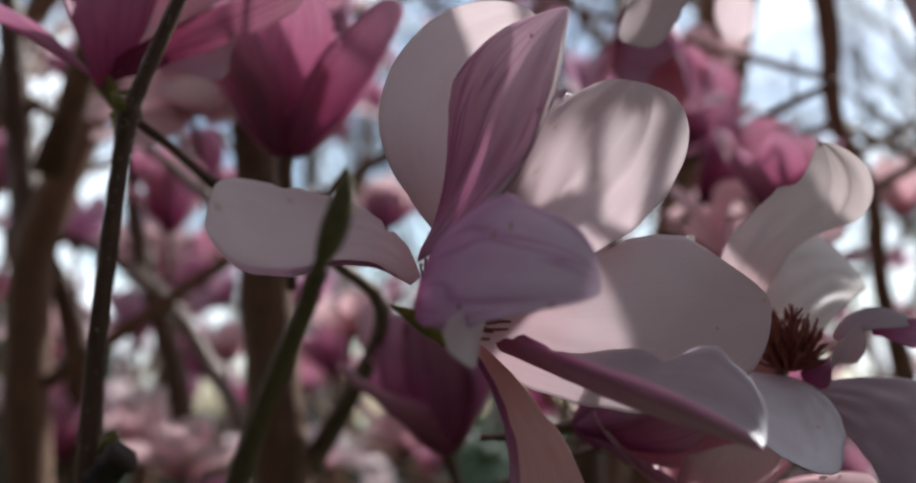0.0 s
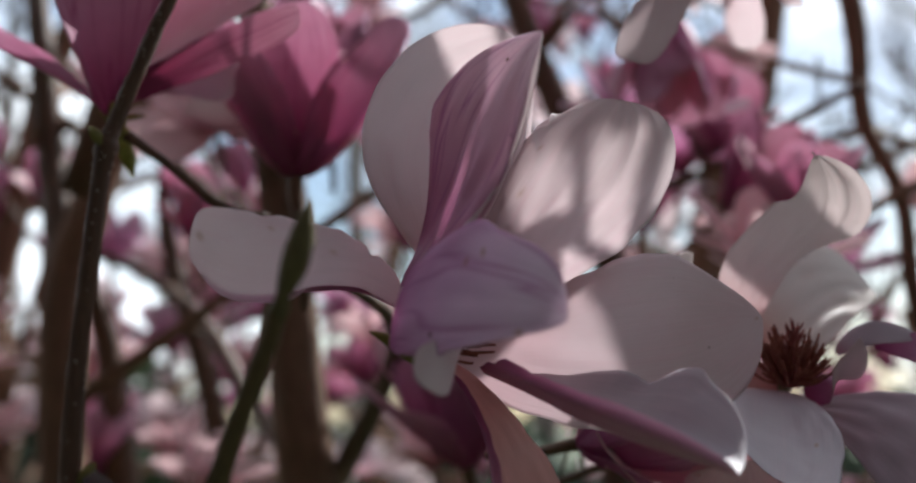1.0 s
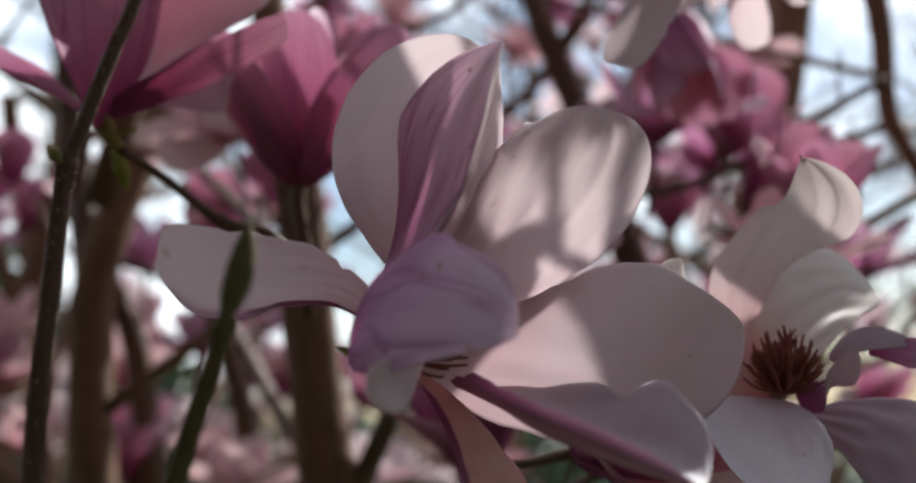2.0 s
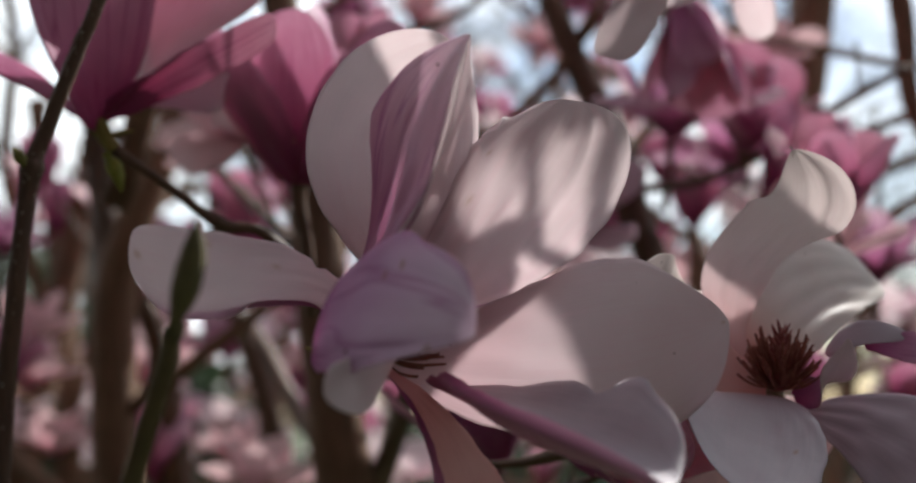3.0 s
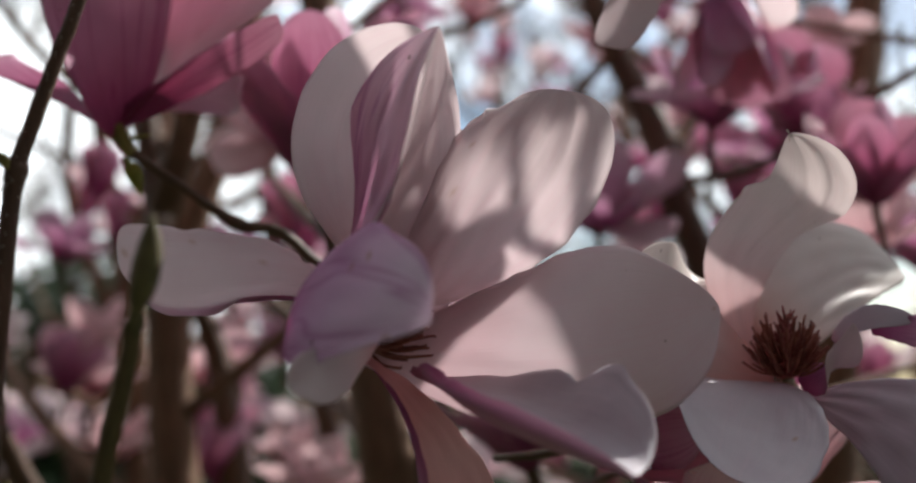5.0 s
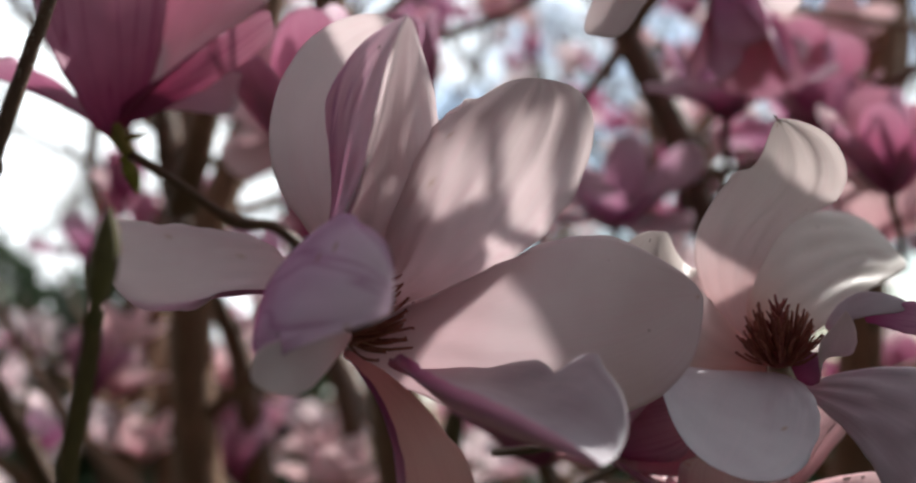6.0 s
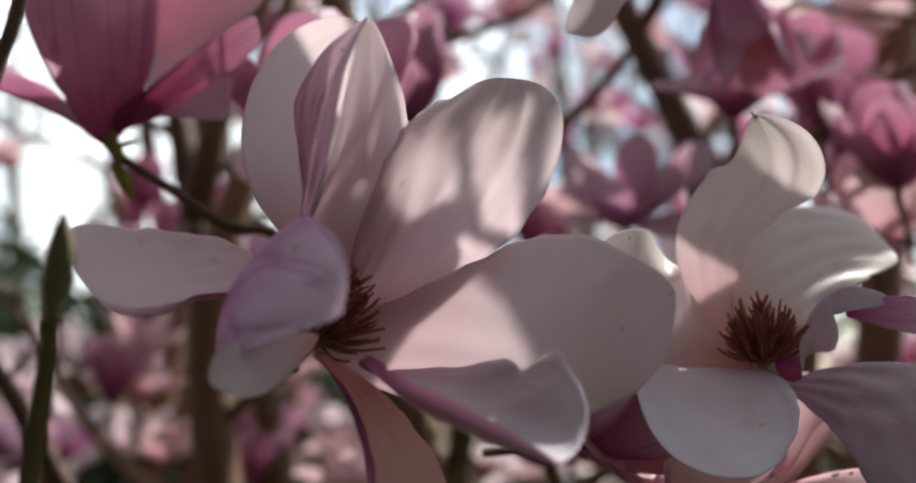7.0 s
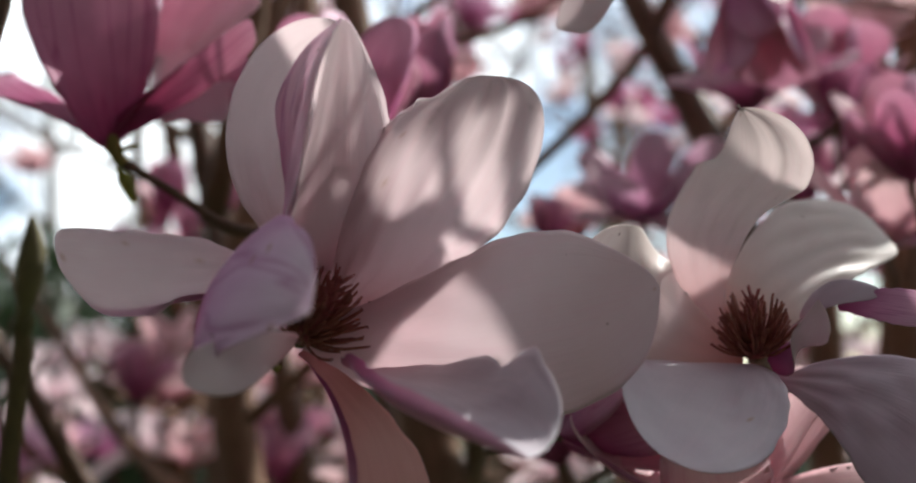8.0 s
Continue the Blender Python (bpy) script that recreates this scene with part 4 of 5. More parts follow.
pod("bud_scale", (-0.1490, 0.511, 1.7350), (-0.1352, 0.511, 1.7370), 0.0013, OLIVE, UPPER, "thin olive scale")
magnolia_tree([(-0.2335, 1.0, 2.2148, 0.0143), (-0.185, 0.97, 1.9372, 0.0155), (-0.1594, 0.95, 1.8051, 0.0188), (-0.15, 0.95, 1.6934, 0.0213), (-0.1357, 0.95, 1.5474, 0.023), (-0.1294, 1.0, 1.3324, 0.0299), (-0.129, 1.0, -0.05, 0.0344)], 41, 5, "brown-barked magnolia tree with upright limbs", heights=(2.15, 3.0))
magnolia_tree([(-0.3472, 1.3, 2.1195, 0.0128), (-0.3686, 1.25, 1.9515, 0.0164), (-0.3784, 1.22, 1.8878, 0.0179), (-0.4013, 1.2, 1.8145, 0.0206), (-0.4222, 1.2, 1.7296, 0.0225), (-0.4166, 1.2, 1.5335, 0.0235), (-0.4014, 1.2, 1.2788, 0.0286), (-0.401, 1.2, -0.05, 0.0367)], 2, 6, "forking brown magnolia tree in full bloom")
magnolia_tree([(-0.4825, 1.75, 2.4217, 0.0192), (-0.5808, 1.75, 2.2642, 0.0218), (-0.6439, 1.72, 2.123, 0.0204), (-0.6726, 1.7, 1.9392, 0.0208), (-0.7089, 1.7, 1.7824, 0.0234), (-0.7574, 1.7, 1.5552, 0.0263), (-0.7799, 1.7, 1.2444, 0.0325), (-0.78, 1.7, -0.05, 0.0374)], 3, 7, "slender brown magnolia tree in full bloom")
magnolia_tree([(-0.7968, 1.8, 2.1247, 0.0149), (-0.7721, 1.8, 1.9655, 0.0165), (-0.7341, 1.78, 1.7898, 0.0179), (-0.7109, 1.75, 1.5494, 0.0193), (-0.7308, 1.75, 1.2325, 0.0282), (-0.731, 1.75, -0.05, 0.0324)], 4, 6, "slender leaning magnolia tree with pink blossoms")
magnolia_tree([(0.4863, 2.0, 2.7198, 0.028), (0.438, 2.0, 2.2953, 0.031), (0.413, 2.0, 2.1119, 0.0322), (0.3651, 2.0, 1.9625, 0.0296), (0.3322, 2.0, 1.7967, 0.0292), (0.3157, 2.0, 1.4892, 0.0412), (0.299, 2.0, 1.1521, 0.0446), (0.299, 2.0, -0.05, 0.0513)], 5, 8, "brown magnolia tree behind the blossoms")
magnolia_tree([(0.0123, 1.1, 2.0678, 0.0113), (0.0404, 1.1, 1.967, 0.0125), (0.0655, 1.1, 1.9027, 0.0139), (0.0917, 1.1, 1.8321, 0.0158), (0.0995, 1.1, 1.7866, 0.0157), (0.1175, 1.1, 1.7227, 0.015), (0.1231, 1.1, 1.5974, 0.0149), (0.1113, 1.1, 1.4073, 0.0157), (0.111, 1.1, -0.05, 0.0181)], 6, 4, "dark slanting magnolia stem with side branches", bark=TWIG)
magnolia_tree([(0.3379, 1.1, 2.0166, 0.0117), (0.346, 1.1, 1.9485, 0.0104), (0.3481, 1.1, 1.8705, 0.0085), (0.3771, 1.1, 1.7994, 0.0079), (0.3834, 1.1, 1.7082, 0.0084), (0.4044, 1.1, 1.6036, 0.0112), (0.4143, 1.1, 1.4024, 0.0157), (0.414, 1.1, -0.05, 0.0181)], 7, 5, "dark upright magnolia stem with pink blossoms")
magnolia_tree([(0.386, 1.35, 2.4679, 0.0153), (0.3244, 1.35, 2.0735, 0.0204), (0.2777, 1.32, 1.8509, 0.0222), (0.2494, 1.3, 1.6674, 0.0227), (0.2233, 1.3, 1.4774, 0.0258), (0.1942, 1.3, 1.2628, 0.0316), (0.194, 1.3, -0.05, 0.0363)], 8, 2, "brown upright magnolia tree", heights=(2.1, 3.0))
magnolia_tree([(0.1789, 1.45, 1.8368, 0.0035), (0.1836, 1.42, 1.7718, 0.0135), (0.1799, 1.4, 1.6802, 0.0185), (0.1604, 1.4, 1.4715, 0.0231), (0.1331, 1.4, 1.2369, 0.0272), (0.133, 1.4, -0.05, 0.0313)], 9, 2, "short brown magnolia tree", heights=(1.0, 1.5))
magnolia_tree([(-1.65, 2.3, 1.60, 0.010), (-1.55, 2.35, 1.25, 0.020), (-1.63, 2.3, 0.81, 0.034), (-1.55, 2.3, -0.05, 0.05)], 20, 8, "magnolia tree in full pink bloom", (0.4, 0.9), (0.5, 1.35), joined=True)
magnolia_tree([(-1.00, 2.9, 1.95, 0.010), (-1.00, 2.95, 1.60, 0.020), (-1.08, 2.9, 1.02, 0.034), (-1.00, 2.9, -0.05, 0.05)], 21, 3, "magnolia tree in full pink bloom", (0.4, 0.9), (0.6, 1.7), joined=True)
magnolia_tree([(-0.45, 2.2, 1.95, 0.010), (-0.55, 2.25, 1.60, 0.020), (-0.63, 2.2, 1.02, 0.034), (-0.55, 2.2, -0.05, 0.05)], 22, 3, "magnolia tree in full pink bloom", (0.4, 0.9), (0.6, 1.7), joined=True)
magnolia_tree([(-2.20, 2.9, 1.65, 0.010), (-2.10, 2.95, 1.30, 0.020), (-2.18, 2.9, 0.84, 0.034), (-2.10, 2.9, -0.05, 0.05)], 23, 8, "magnolia tree in full pink bloom", (0.4, 0.9), (0.6, 1.4), joined=True)
magnolia_tree([(0.00, 3.0, 2.55, 0.010), (0.00, 3.05, 2.20, 0.020), (-0.08, 3.0, 1.38, 0.034), (0.00, 3.0, -0.05, 0.05)], 24, 8, "magnolia tree in full pink bloom", (0.4, 0.9), (0.7, 2.3), joined=True)
magnolia_tree([(0.65, 2.5, 1.95, 0.010), (0.55, 2.55, 1.60, 0.020), (0.47, 2.5, 1.02, 0.034), (0.55, 2.5, -0.05, 0.05)], 25, 8, "magnolia tree in full pink bloom", (0.4, 0.9), (0.7, 1.7), joined=True)
magnolia_tree([(0.95, 2.9, 1.85, 0.010), (1.05, 2.95, 1.50, 0.020), (0.97, 2.9, 0.96, 0.034), (1.05, 2.9, -0.05, 0.05)], 26, 8, "magnolia tree in full pink bloom", (0.4, 0.9), (0.7, 1.6), joined=True)
magnolia_tree([(-0.30, 3.9, 2.85, 0.010), (-0.30, 3.95, 2.50, 0.020), (-0.38, 3.9, 1.56, 0.034), (-0.30, 3.9, -0.05, 0.05)], 27, 8, "magnolia tree in full pink bloom", (0.4, 0.9), (1.0, 2.6), joined=True)
magnolia_tree([(-1.35, 3.6, 1.95, 0.010), (-1.45, 3.65, 1.60, 0.020), (-1.53, 3.6, 1.02, 0.034), (-1.45, 3.6, -0.05, 0.05)], 28, 8, "magnolia tree in full pink bloom", (0.4, 0.9), (0.7, 1.7), joined=True)
side_branch([(-0.4219, 1.2, 1.7587, 0.0184), (-0.4461, 1.22, 1.8695, 0.0159), (-0.4625, 1.22, 1.9928, 0.0137), (-0.4935, 1.25, 2.1654, 0.0119)], "upright brown magnolia limb", 3)
side_branch([(-0.3872, 1.3, 1.528, 0.0195), (-0.3966, 1.3, 1.6042, 0.0169), (-0.4096, 1.3, 1.6904, 0.0144), (-0.4242, 1.28, 1.7445, 0.0117), (-0.4374, 1.25, 1.7836, 0.0077)], "leaning brown magnolia limb", 4)
side_branch([(-0.1478, 1.0, 1.5566, 0.0063), (-0.2111, 1.1, 1.6243, 0.007), (-0.2722, 1.2, 1.6921, 0.0077), (-0.3301, 1.25, 1.7411, 0.0075), (-0.3978, 1.3, 1.7783, 0.0059), (-0.4549, 1.3, 1.791, 0.004)], "slanting brown magnolia limb", 5)
side_branch([(-0.1594, 0.96, 1.7316, 0.0056), (-0.2008, 1.0, 1.7714, 0.0054), (-0.2592, 1.1, 1.8211, 0.0055), (-0.319, 1.2, 1.8741, 0.0055), (-0.406, 1.3, 1.9722, 0.0041)], "dark crossing magnolia limb", 6)
side_branch([(-0.2986, 1.4, 1.5224, 0.0151), (-0.3223, 1.4, 1.6441, 0.0137), (-0.356, 1.4, 1.7512, 0.0118), (-0.38, 1.4, 1.8537, 0.0099), (-0.3744, 1.4, 1.9795, 0.0079)], "upright dark magnolia limb", 14)
side_branch([(0.0942, 1.1, 1.8081, 0.0052), (0.1463, 1.05, 1.8018, 0.0045), (0.1964, 1.0, 1.8108, 0.0043), (0.2535, 0.98, 1.8416, 0.004), (0.3064, 0.95, 1.8648, 0.0033)], "dark side branch of the stem", 8)
side_branch([(0.353, 1.1, 1.8595, 0.0057), (0.3913, 1.15, 1.8655, 0.0048), (0.4396, 1.15, 1.8426, 0.0054), (0.5115, 1.15, 1.8084, 0.0061)], "dark thin side branch", 10)
side_branch([(0.3531, 1.1, 1.8622, 0.0057), (0.3408, 1.15, 1.8684, 0.0047), (0.2895, 1.15, 1.8483, 0.0041), (0.2542, 1.1, 1.7994, 0.0033)], "dark thin branch under a blossom", 13)
side_branch([(0.0218, 0.64, 1.5636, 0.0021), (0.0554, 0.61, 1.5788, 0.002), (0.0787, 0.6, 1.5867, 0.0021), (0.0963, 0.58, 1.5969, 0.002), (0.1196, 0.55, 1.6029, 0.0018)], "thin dark twig below the blossoms", 11)
side_branch([(-0.5585, 0.9, 1.7576, 0.0065), (-0.5024, 0.9, 1.7128, 0.0073), (-0.4701, 0.9, 1.6715, 0.0081), (-0.4572, 0.92, 1.6325, 0.0087), (-0.445, 0.95, 1.5797, 0.0094), (-0.4166, 1.0, 1.489, 0.0108)], "brown slanting magnolia branch", 12)
# place, way it opens, kind, size
bloom((-0.0889, 0.62, 1.7314), (0.04, -0.12, 0.99), 3, 1.15)
bloom((-0.2114, 0.95, 1.8384), (0.16, -0.82, 0.54), 1, 0.9)
bloom((-0.0064, 0.78, 1.5762), (-0.24, -0.25, 0.94), 0, 1.3)
bloom((0.2018, 1.0, 1.7739), (0.72, -0.24, 0.66), 3, 1.0)
bloom((0.1422, 0.62, 1.8450), (-0.1, -0.30, -0.95), 2, 0.55)
bloom((0.1341, 0.88, 1.9068), (0.15, -0.1, -0.98), 0, 1.0)
bloom((0.0312, 1.05, 1.7587), (0.19, -0.52, 0.83), 4, 1.0)
bloom((0.1277, 0.98, 1.8275), (0.16, -0.21, 0.96), 4, 1.0)
bloom((0.196, 1.05, 1.8297), (0.12, -0.68, 0.72), 3, 1.0)
bloom((0.2252, 0.85, 1.7359), (-0.01, -0.29, 0.96), 3, 0.85)
bloom((-0.5891, 1.3, 1.6582), (0.06, 0.0, 1.0), 0, 0.85)
bloom((-0.7124, 1.6, 1.9119), (-0.01, 0.0, 1.0), 0, 0.6)
bloom((0.0476, 0.5, 1.595), (0.88, -0.44, 0.18), 0, 0.75)
bloom((-0.1143, 0.9, 1.831), (0.05, -0.33, 0.94), 0, 0.95)
bloom((0.1064, 0.52, 1.5589), (-0.01, -0.59, 0.81), 1, 0.8)
bloom((-0.0767, 1.2, 1.7725), (0.09, 0.0, 1.0), 0, 0.6)
bloom((-0.8583, 1.7, 1.584), (-0.05, 0.0, 1.0), 4, 1.1)
bloom((-0.8868, 1.5, 1.5748), (-0.15, 0.0, 0.99), 4, 1.0)
bloom((-0.6683, 1.8, 1.6028), (0.05, 0.0, 1.0), 2, 1.0)
bloom((0.2103, 0.9, 1.702), (0.02, -0.35, 0.94), 1, 0.9)
bloom((-0.3104, 1.3, 1.791), (-0.03, 0.0, 1.0), 0, 0.9)
bloom((-0.1142, 1.3, 1.678), (-0.01, 0.0, 1.0), 1, 0.8)
bloom((-0.1527, 1.5, 1.6473), (-0.21, 0.0, 0.98), 3, 0.8)
bloom((-0.2815, 1.5, 1.6615), (-0.03, 0.0, 1.0), 1, 0.8)
bloom((-0.2672, 1.2, 1.5335), (-0.03, 0.0, 1.0), 1, 0.9)
bloom((-0.0532, 1.2, 1.5591), (-0.0, 0.0, 1.0), 1, 0.8)
bloom((0.2639, 1.2, 1.7587), (0.13, 0.0, 0.99), 1, 1.0)
bloom((-0.9265, 1.6, 1.593), (0.02, 0.0, 1.0), 4, 1.0)
bloom((-1.0996, 2.0, 1.6062), (0.03, 0.0, 1.0), 1, 1.1)
bloom((-0.5736, 1.4, 1.5796), (0.04, 0.0, 1.0), 1, 0.8)
bloom((-0.5276, 1.6, 1.5752), (0.06, 0.0, 1.0), 3, 1.0)
bloom((-1.091, 1.9, 1.7092), (0.17, 0.0, 0.99), 2, 1.0)
bloom((-0.611, 1.4, 1.6564), (-0.01, 0.0, 1.0), 1, 0.9)
bloom((-0.7425, 1.6, 1.6013), (-0.01, 0.0, 1.0), 2, 1.0)
bloom((-0.5459, 1.7, 1.6827), (0.01, 0.0, 1.0), 1, 0.9)
bloom((-0.3908, 1.5, 1.5623), (0.02, 0.0, 1.0), 1, 0.8)
bloom((-0.6157, 2.0, 1.6066), (0.01, 0.0, 1.0), 4, 0.8)
bloom((-0.6462, 1.5, 1.9177), (-0.01, 0.0, 1.0), 0, 0.8)
bloom((-0.5364, 1.6, 1.6656), (-0.05, 0.0, 1.0), 1, 0.9)
bloom((-0.4126, 1.3, 1.5496), (-0.05, 0.0, 1.0), 3, 0.9)
bloom((-0.3781, 1.5, 1.7693), (-0.11, 0.0, 0.99), 1, 1.0)
bloom((-0.1792, 1.7, 1.5263), (-0.01, 0.0, 1.0), 2, 1.0)
bloom((-0.4846, 1.8, 1.589), (-0.04, 0.0, 1.0), 2, 1.0)
bloom((-0.0899, 1.5, 1.8203), (-0.32, 0.0, 0.95), 1, 1.0)
bloom((0.0139, 1.3, 1.6895), (0.1, 0.0, 1.0), 1, 1.0)
bloom((0.2474, 1.3, 1.9487), (-0.01, 0.0, 1.0), 1, 1.0)
bloom((0.2253, 1.4, 1.8836), (0.07, 0.0, 1.0), 4, 1.1)
bloom((-0.5047, 1.6, 1.8116), (-0.04, 0.0, 1.0), 4, 1.0)
bloom((-0.3932, 1.5, 1.69), (-0.04, 0.0, 1.0), 4, 0.8)
bloom((-0.3332, 1.35, 1.8314), (0.04, 0.0, 1.0), 3, 0.8)
bloom((-0.3161, 1.5, 1.8719), (-0.11, 0.0, 0.99), 0, 0.9)
bloom((-0.5936, 1.6, 1.89), (-0.05, 0.0, 1.0), 0, 0.9)
bloom((0.1785, 1.4, 1.8163), (0.01, 0.0, 1.0), 0, 0.9)
bloom((0.1625, 1.7, 1.9248), (0.13, 0.0, 0.99), 3, 0.9)
bloom((0.2687, 1.9, 1.9376), (0.07, 0.0, 1.0), 4, 0.9)
bloom((-0.6527, 1.5, 1.7193), (0.02, 0.0, 1.0), 1, 0.9)
bloom((-0.4275, 1.6, 1.7059), (0.01, 0.0, 1.0), 4, 0.8)
bloom((0.3042, 1.1, 1.7139), (0.05, 0.0, 1.0), 4, 1.0)
bloom((0.3685, 1.5, 1.8516), (0.03, 0.0, 1.0), 0, 1.0)
bloom((-0.694, 1.5, 1.8355), (-0.01, 0.0, 1.0), 4, 0.9)
bloom((-0.7011, 1.7, 1.8865), (-0.17, 0.0, 0.98), 0, 0.9)
bloom((-1.1161, 1.9, 2.1052), (-0.07, 0.0, 1.0), 1, 0.8)
bloom((0.4422, 1.2, 1.7939), (0.05, 0.0, 1.0), 1, 0.8)

# unseen trees added beside the camera; crowns meet above it, dimming the sky light
magnolia_tree([(0.80, 0.30, 3.2, 0.02), (0.85, 0.25, 2.4, 0.03), (0.95, 0.2, 1.5, 0.045), (1.0, 0.2, 0.6, 0.055), (1.0, 0.2, -0.05, 0.065)], 11, 34, "unseen magnolia tree overhead, added to dim the sky light", (0.5, 1.2), (1.75, 3.1), (-0.8, 0.1), True)
magnolia_tree([(-0.75, -0.2, 3.2, 0.02), (-0.8, -0.2, 2.4, 0.03), (-0.95, -0.25, 1.5, 0.045), (-1.0, -0.3, 0.6, 0.055), (-1.0, -0.3, -0.05, 0.065)], 12, 34, "unseen magnolia tree overhead, added to dim the sky light", (0.5, 1.2), (1.75, 3.1), (0.7, 0.25), True)
magnolia_tree([(0.1, -0.9, 3.2, 0.02), (0.1, -0.95, 2.4, 0.03), (0.05, -1.0, 1.5, 0.045), (0.05, -1.0, 0.6, 0.055), (0.05, -1.0, -0.05, 0.065)], 13, 34, "unseen magnolia tree behind the viewer, added to dim the sky light", (0.5, 1.1), (1.0, 3.1), (0.0, 0.6), True)
magnolia_tree([(-1.35, 0.35, 3.2, 0.02), (-1.3, 0.4, 2.4, 0.03), (-1.35, 0.4, 1.5, 0.045), (-1.3, 0.4, 0.6, 0.055), (-1.3, 0.4, -0.05, 0.065)], 14, 36, "unseen magnolia tree beside the viewer, added to dim the sky light", (0.4, 0.9), (0.9, 3.1), (0.25, -0.1), True)
magnolia_tree([(1.25, 0.75, 3.2, 0.02), (1.3, 0.7, 2.4, 0.03), (1.25, 0.7, 1.5, 0.045), (1.3, 0.7, 0.6, 0.055), (1.3, 0.7, -0.05, 0.065)], 15, 36, "unseen magnolia tree beside the viewer, added to dim the sky light", (0.4, 0.9), (0.7, 3.1), (-0.1, -0.1), True)
magnolia_tree([(-0.9, 1.0, 3.6, 0.02), (-0.95, 1.05, 3.0, 0.03), (-1.15, 1.0, 1.9, 0.04), (-1.2, 1.0, 0.6, 0.05), (-1.2, 1.0, -0.05, 0.06)], 16, 30, "unseen high-crowned magnolia tree, added to dim the sky light", (0.5, 1.1), (2.3, 3.5), (0.6, -0.2), True)
# an unseen limb overhead, added with petals laid out to shade the blossoms below
def towards_sun(across, up, along=1.75):
    """A place on the plane square to the sunlight, in metres from the origin."""
    return SUN_SIDE * across + SUN_UP * up + SUN_WAY * along


def shade_petal(parent, line, half_width, seed, a=0.45, b=0.3, lift=0.012, label=""):
    """An unseen petal overhead, placed to block the sun; line: base and tip as across, up."""
    (a0, u0), (a1, u1) = line
    knots = [towards_sun(a0 + (a1 - a0) * k, u0 + (u1 - u0) * k, 1.75 + lift * math.sin(3.1 * k)) * 1000 for k in (0, 0.33, 0.67, 1)]
    way = (knots[3] - knots[0]).normalized()
    side = SUN_WAY.cross(way)
    return petal(parent, [tuple(k) for k in knots], tuple(side), (0, 0), half_width, a, b, (9, 12, 9, 12), 1.0, 1, (SHADE_INNER, FIRM_OUTER), seed=seed, nu=30, nv=17, ruffle=0.0008, label=label)


def shade_twig(parent, line, seed=0):
    """An unseen twig, added to cast a shadow band; line: across, up, along, radius."""
    return tube("twig", [(*towards_sun(a, u, w), r) for a, u, w, r in line], TWIG, parent, count=24, sides=7, seed=seed)


OVERHEAD = empty_at("shade_limb", (0, 0, 0), "unseen magnolia limb added overhead to carry the shading petals", "branch", "magnolia branches")
LIMB_LINE = [(-0.35, 1.02, 1.80, 0.014), (-0.2, 0.95, 2.15, 0.012), (0.1, 0.80, 2.28, 0.010), (0.35, 0.75, 2.30, 0.008), (0.6, 0.70, 2.32, 0.005)]
tube("limb", LIMB_LINE, BARK, OVERHEAD, count=30)
shade_twig(OVERHEAD, [(-0.178, 1.043, 1.76, 0.0030), (-0.187, 1.054, 1.84, 0.0032), (-0.189, 1.062, 1.86, 0.0034), (-0.185, 1.070, 1.87, 0.0026), (-0.184, 1.088, 1.88, 0.0025), (-0.186, 1.125, 1.89, 0.0026), (-0.190, 1.16, 1.90, 0.003), (-0.195, 1.20, 1.92, 0.004)], 1)
shade_twig(OVERHEAD, [(-0.188, 1.064, 1.86, 0.0034), (-0.198, 1.065, 1.85, 0.0036), (-0.212, 1.060, 1.84, 0.0042), (-0.235, 1.062, 1.83, 0.004), (-0.262, 1.10, 1.83, 0.004)], 2)
shade_twig(OVERHEAD, [(-0.177, 1.047, 1.80, 0.0028), (-0.172, 1.058, 1.84, 0.0030), (-0.166, 1.073, 1.87, 0.0030), (-0.158, 1.10, 1.89, 0.003), (-0.155, 1.16, 1.90, 0.0035)], 3)
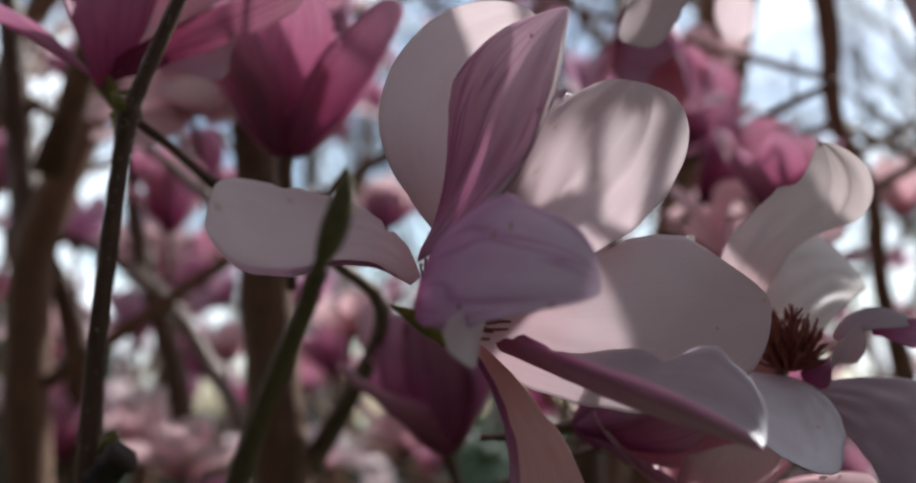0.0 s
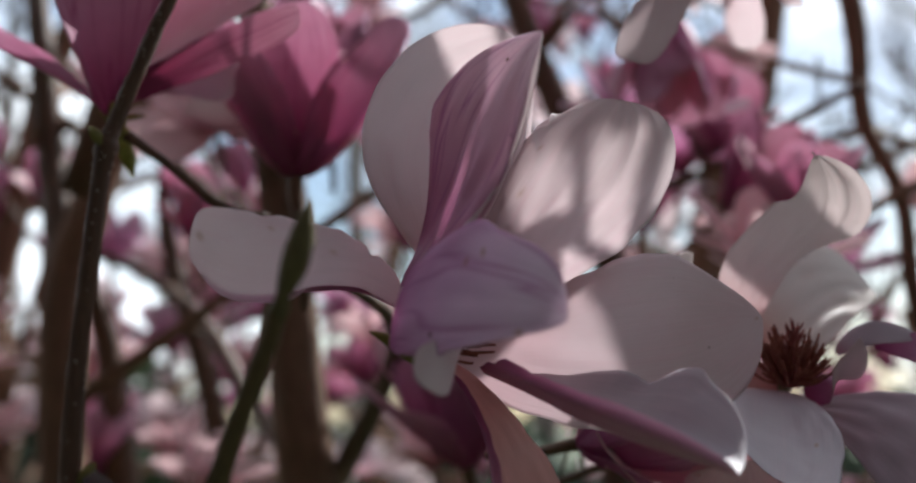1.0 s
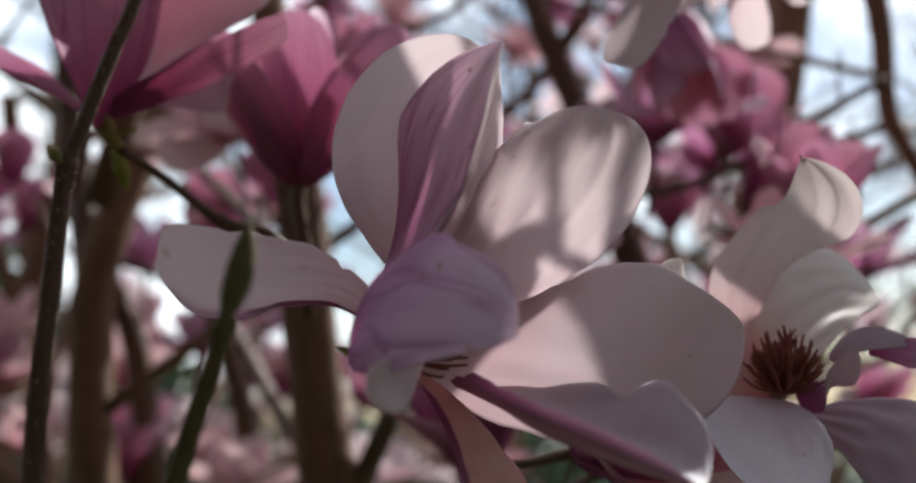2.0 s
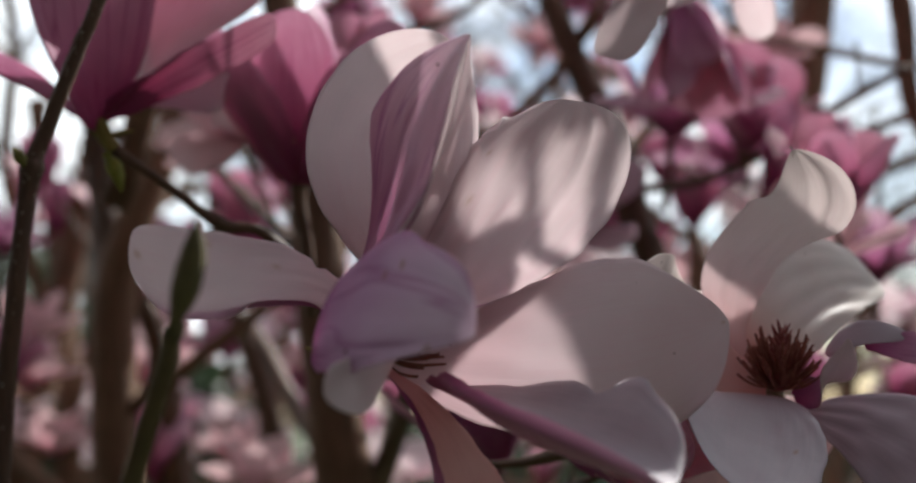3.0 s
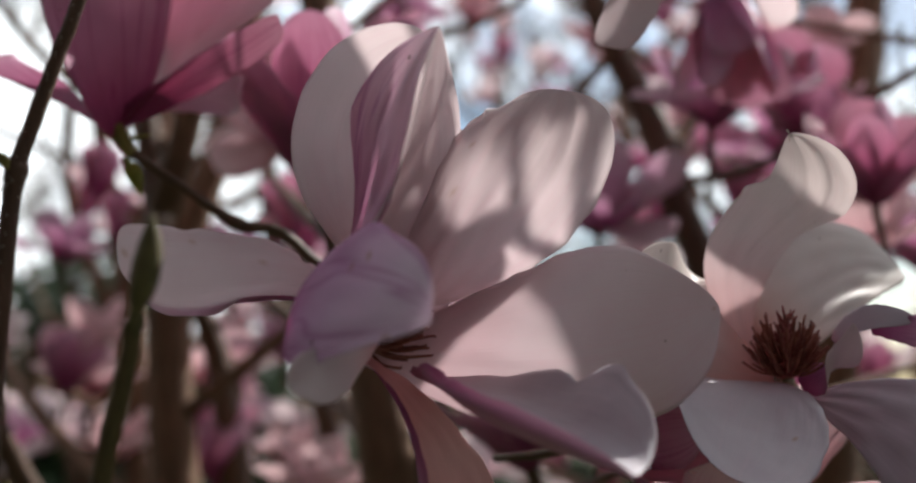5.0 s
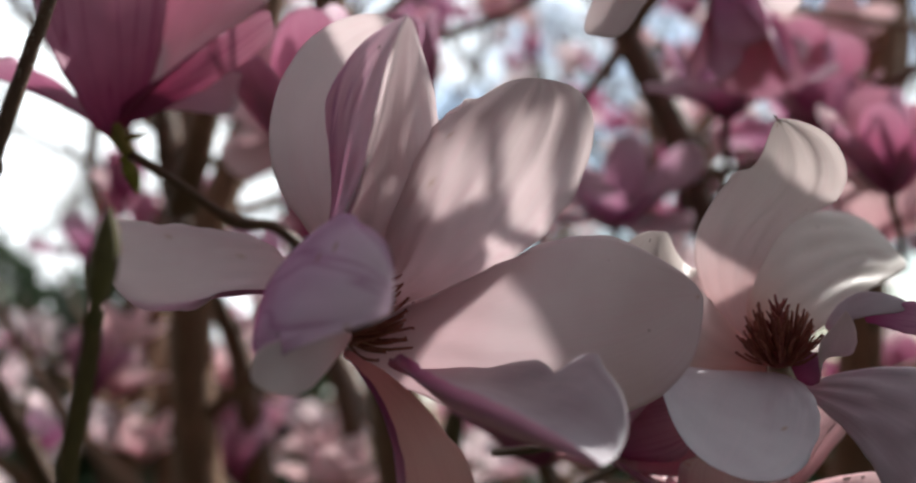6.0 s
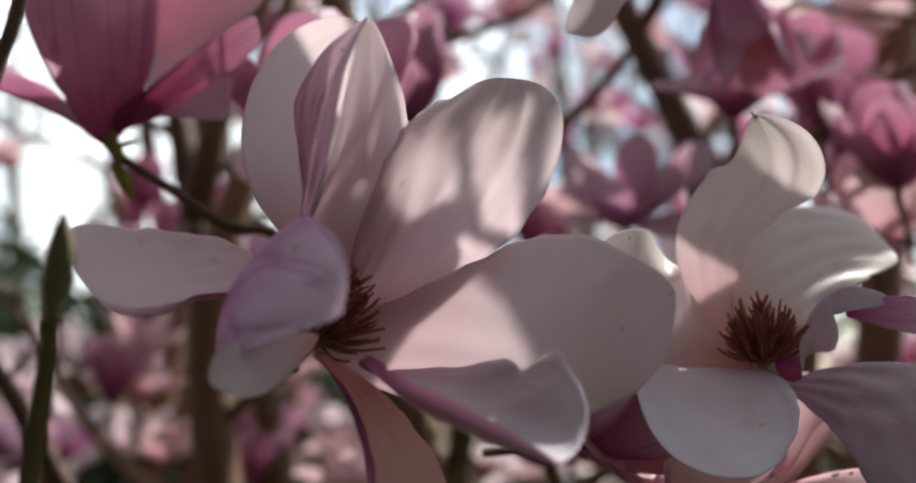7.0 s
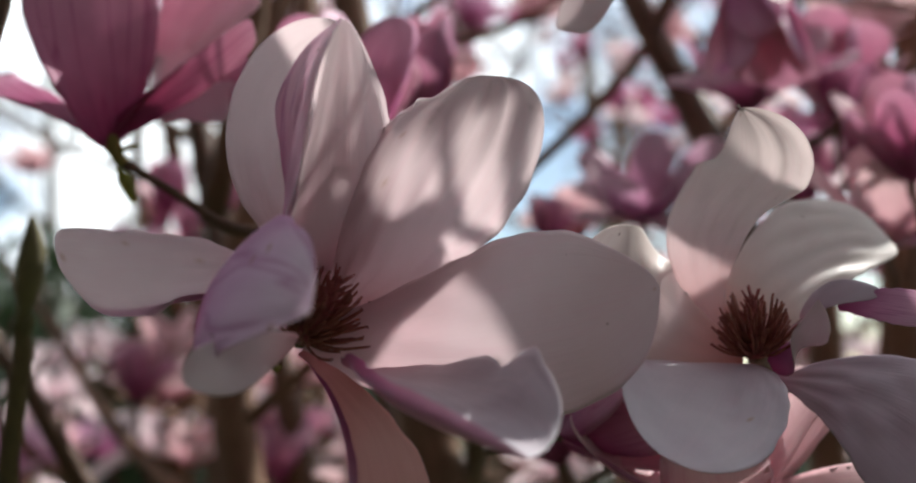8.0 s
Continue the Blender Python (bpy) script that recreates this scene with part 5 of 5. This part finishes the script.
# unseen groups of petals, each shaped to the shadow it should cast
SHADE_LARGE = empty_at("magnolia_flower", (0, 0, 0), "unseen petals overhead, set to shade both open blossoms", "flower", "magnolia blossoms")
shade_petal(SHADE_LARGE, ((-0.172, 1.052), (-0.151, 0.919)), 0.0183, 201, a=0.16, b=0.22, label="unseen long petal that blocks the sun")
shade_petal(SHADE_LARGE, ((-0.150, 0.988), (-0.118, 0.893)), 0.0200, 202)
shade_petal(SHADE_LARGE, ((-0.189, 0.974), (-0.186, 0.914)), 0.0152, 210, a=0.25, b=0.22)
shade_petal(SHADE_LARGE, ((-0.175, 1.049), (-0.096, 1.046)), 0.0125, 203, a=0.25)
tube("stalk", [(*towards_sun(-0.178, 1.043), 0.0032), (*towards_sun(-0.170, 1.036), 0.0036), (*towards_sun(-0.163, 1.02, 1.745), 0.003)], STALK, SHADE_LARGE, count=8, sides=7)
shade_petal(SHADE_LARGE, ((-0.141, 1.094), (-0.183, 1.093)), 0.0135, 207, a=0.25)
SHADE_SMALL = empty_at("magnolia_flower", (0, 0, 0), "unseen petals overhead, set to shade the broad petal", "flower", "magnolia blossoms")
shade_petal(SHADE_SMALL, ((-0.222, 1.064), (-0.185, 1.064)), 0.0072, 208, a=0.3)
shade_petal(SHADE_SMALL, ((-0.210, 1.058), (-0.2055, 1.094)), 0.0085, 209, a=0.3)
tube("stalk", [(*towards_sun(-0.216, 1.063, 1.76), 0.0028), (*towards_sun(-0.225, 1.062, 1.79), 0.003), (*towards_sun(-0.235, 1.062, 1.83), 0.003)], STALK, SHADE_SMALL, count=8, sides=7)
SHADING = empty_at("magnolia_flower", (0, 0, 0), "unseen petals overhead, set to shade the left petals", "flower", "magnolia blossoms")
shade_petal(SHADING, ((-0.234, 1.165), (-0.225, 1.076)), 0.0245, 204, a=0.25)
shade_petal(SHADING, ((-0.242, 1.155), (-0.262, 1.080)), 0.0220, 205)
shade_petal(SHADING, ((-0.242, 1.150), (-0.285, 1.120)), 0.0180, 206)
tube("stalk", [(*towards_sun(-0.242, 1.15), 0.004), (*towards_sun(-0.238, 1.17, 1.77), 0.0035), (*towards_sun(-0.225, 1.21, 1.86), 0.004)], STALK, SHADING, count=8, sides=7)

for k, kind in enumerate(KINDS):
    kind.location = TREE_TIPS[7 * k]
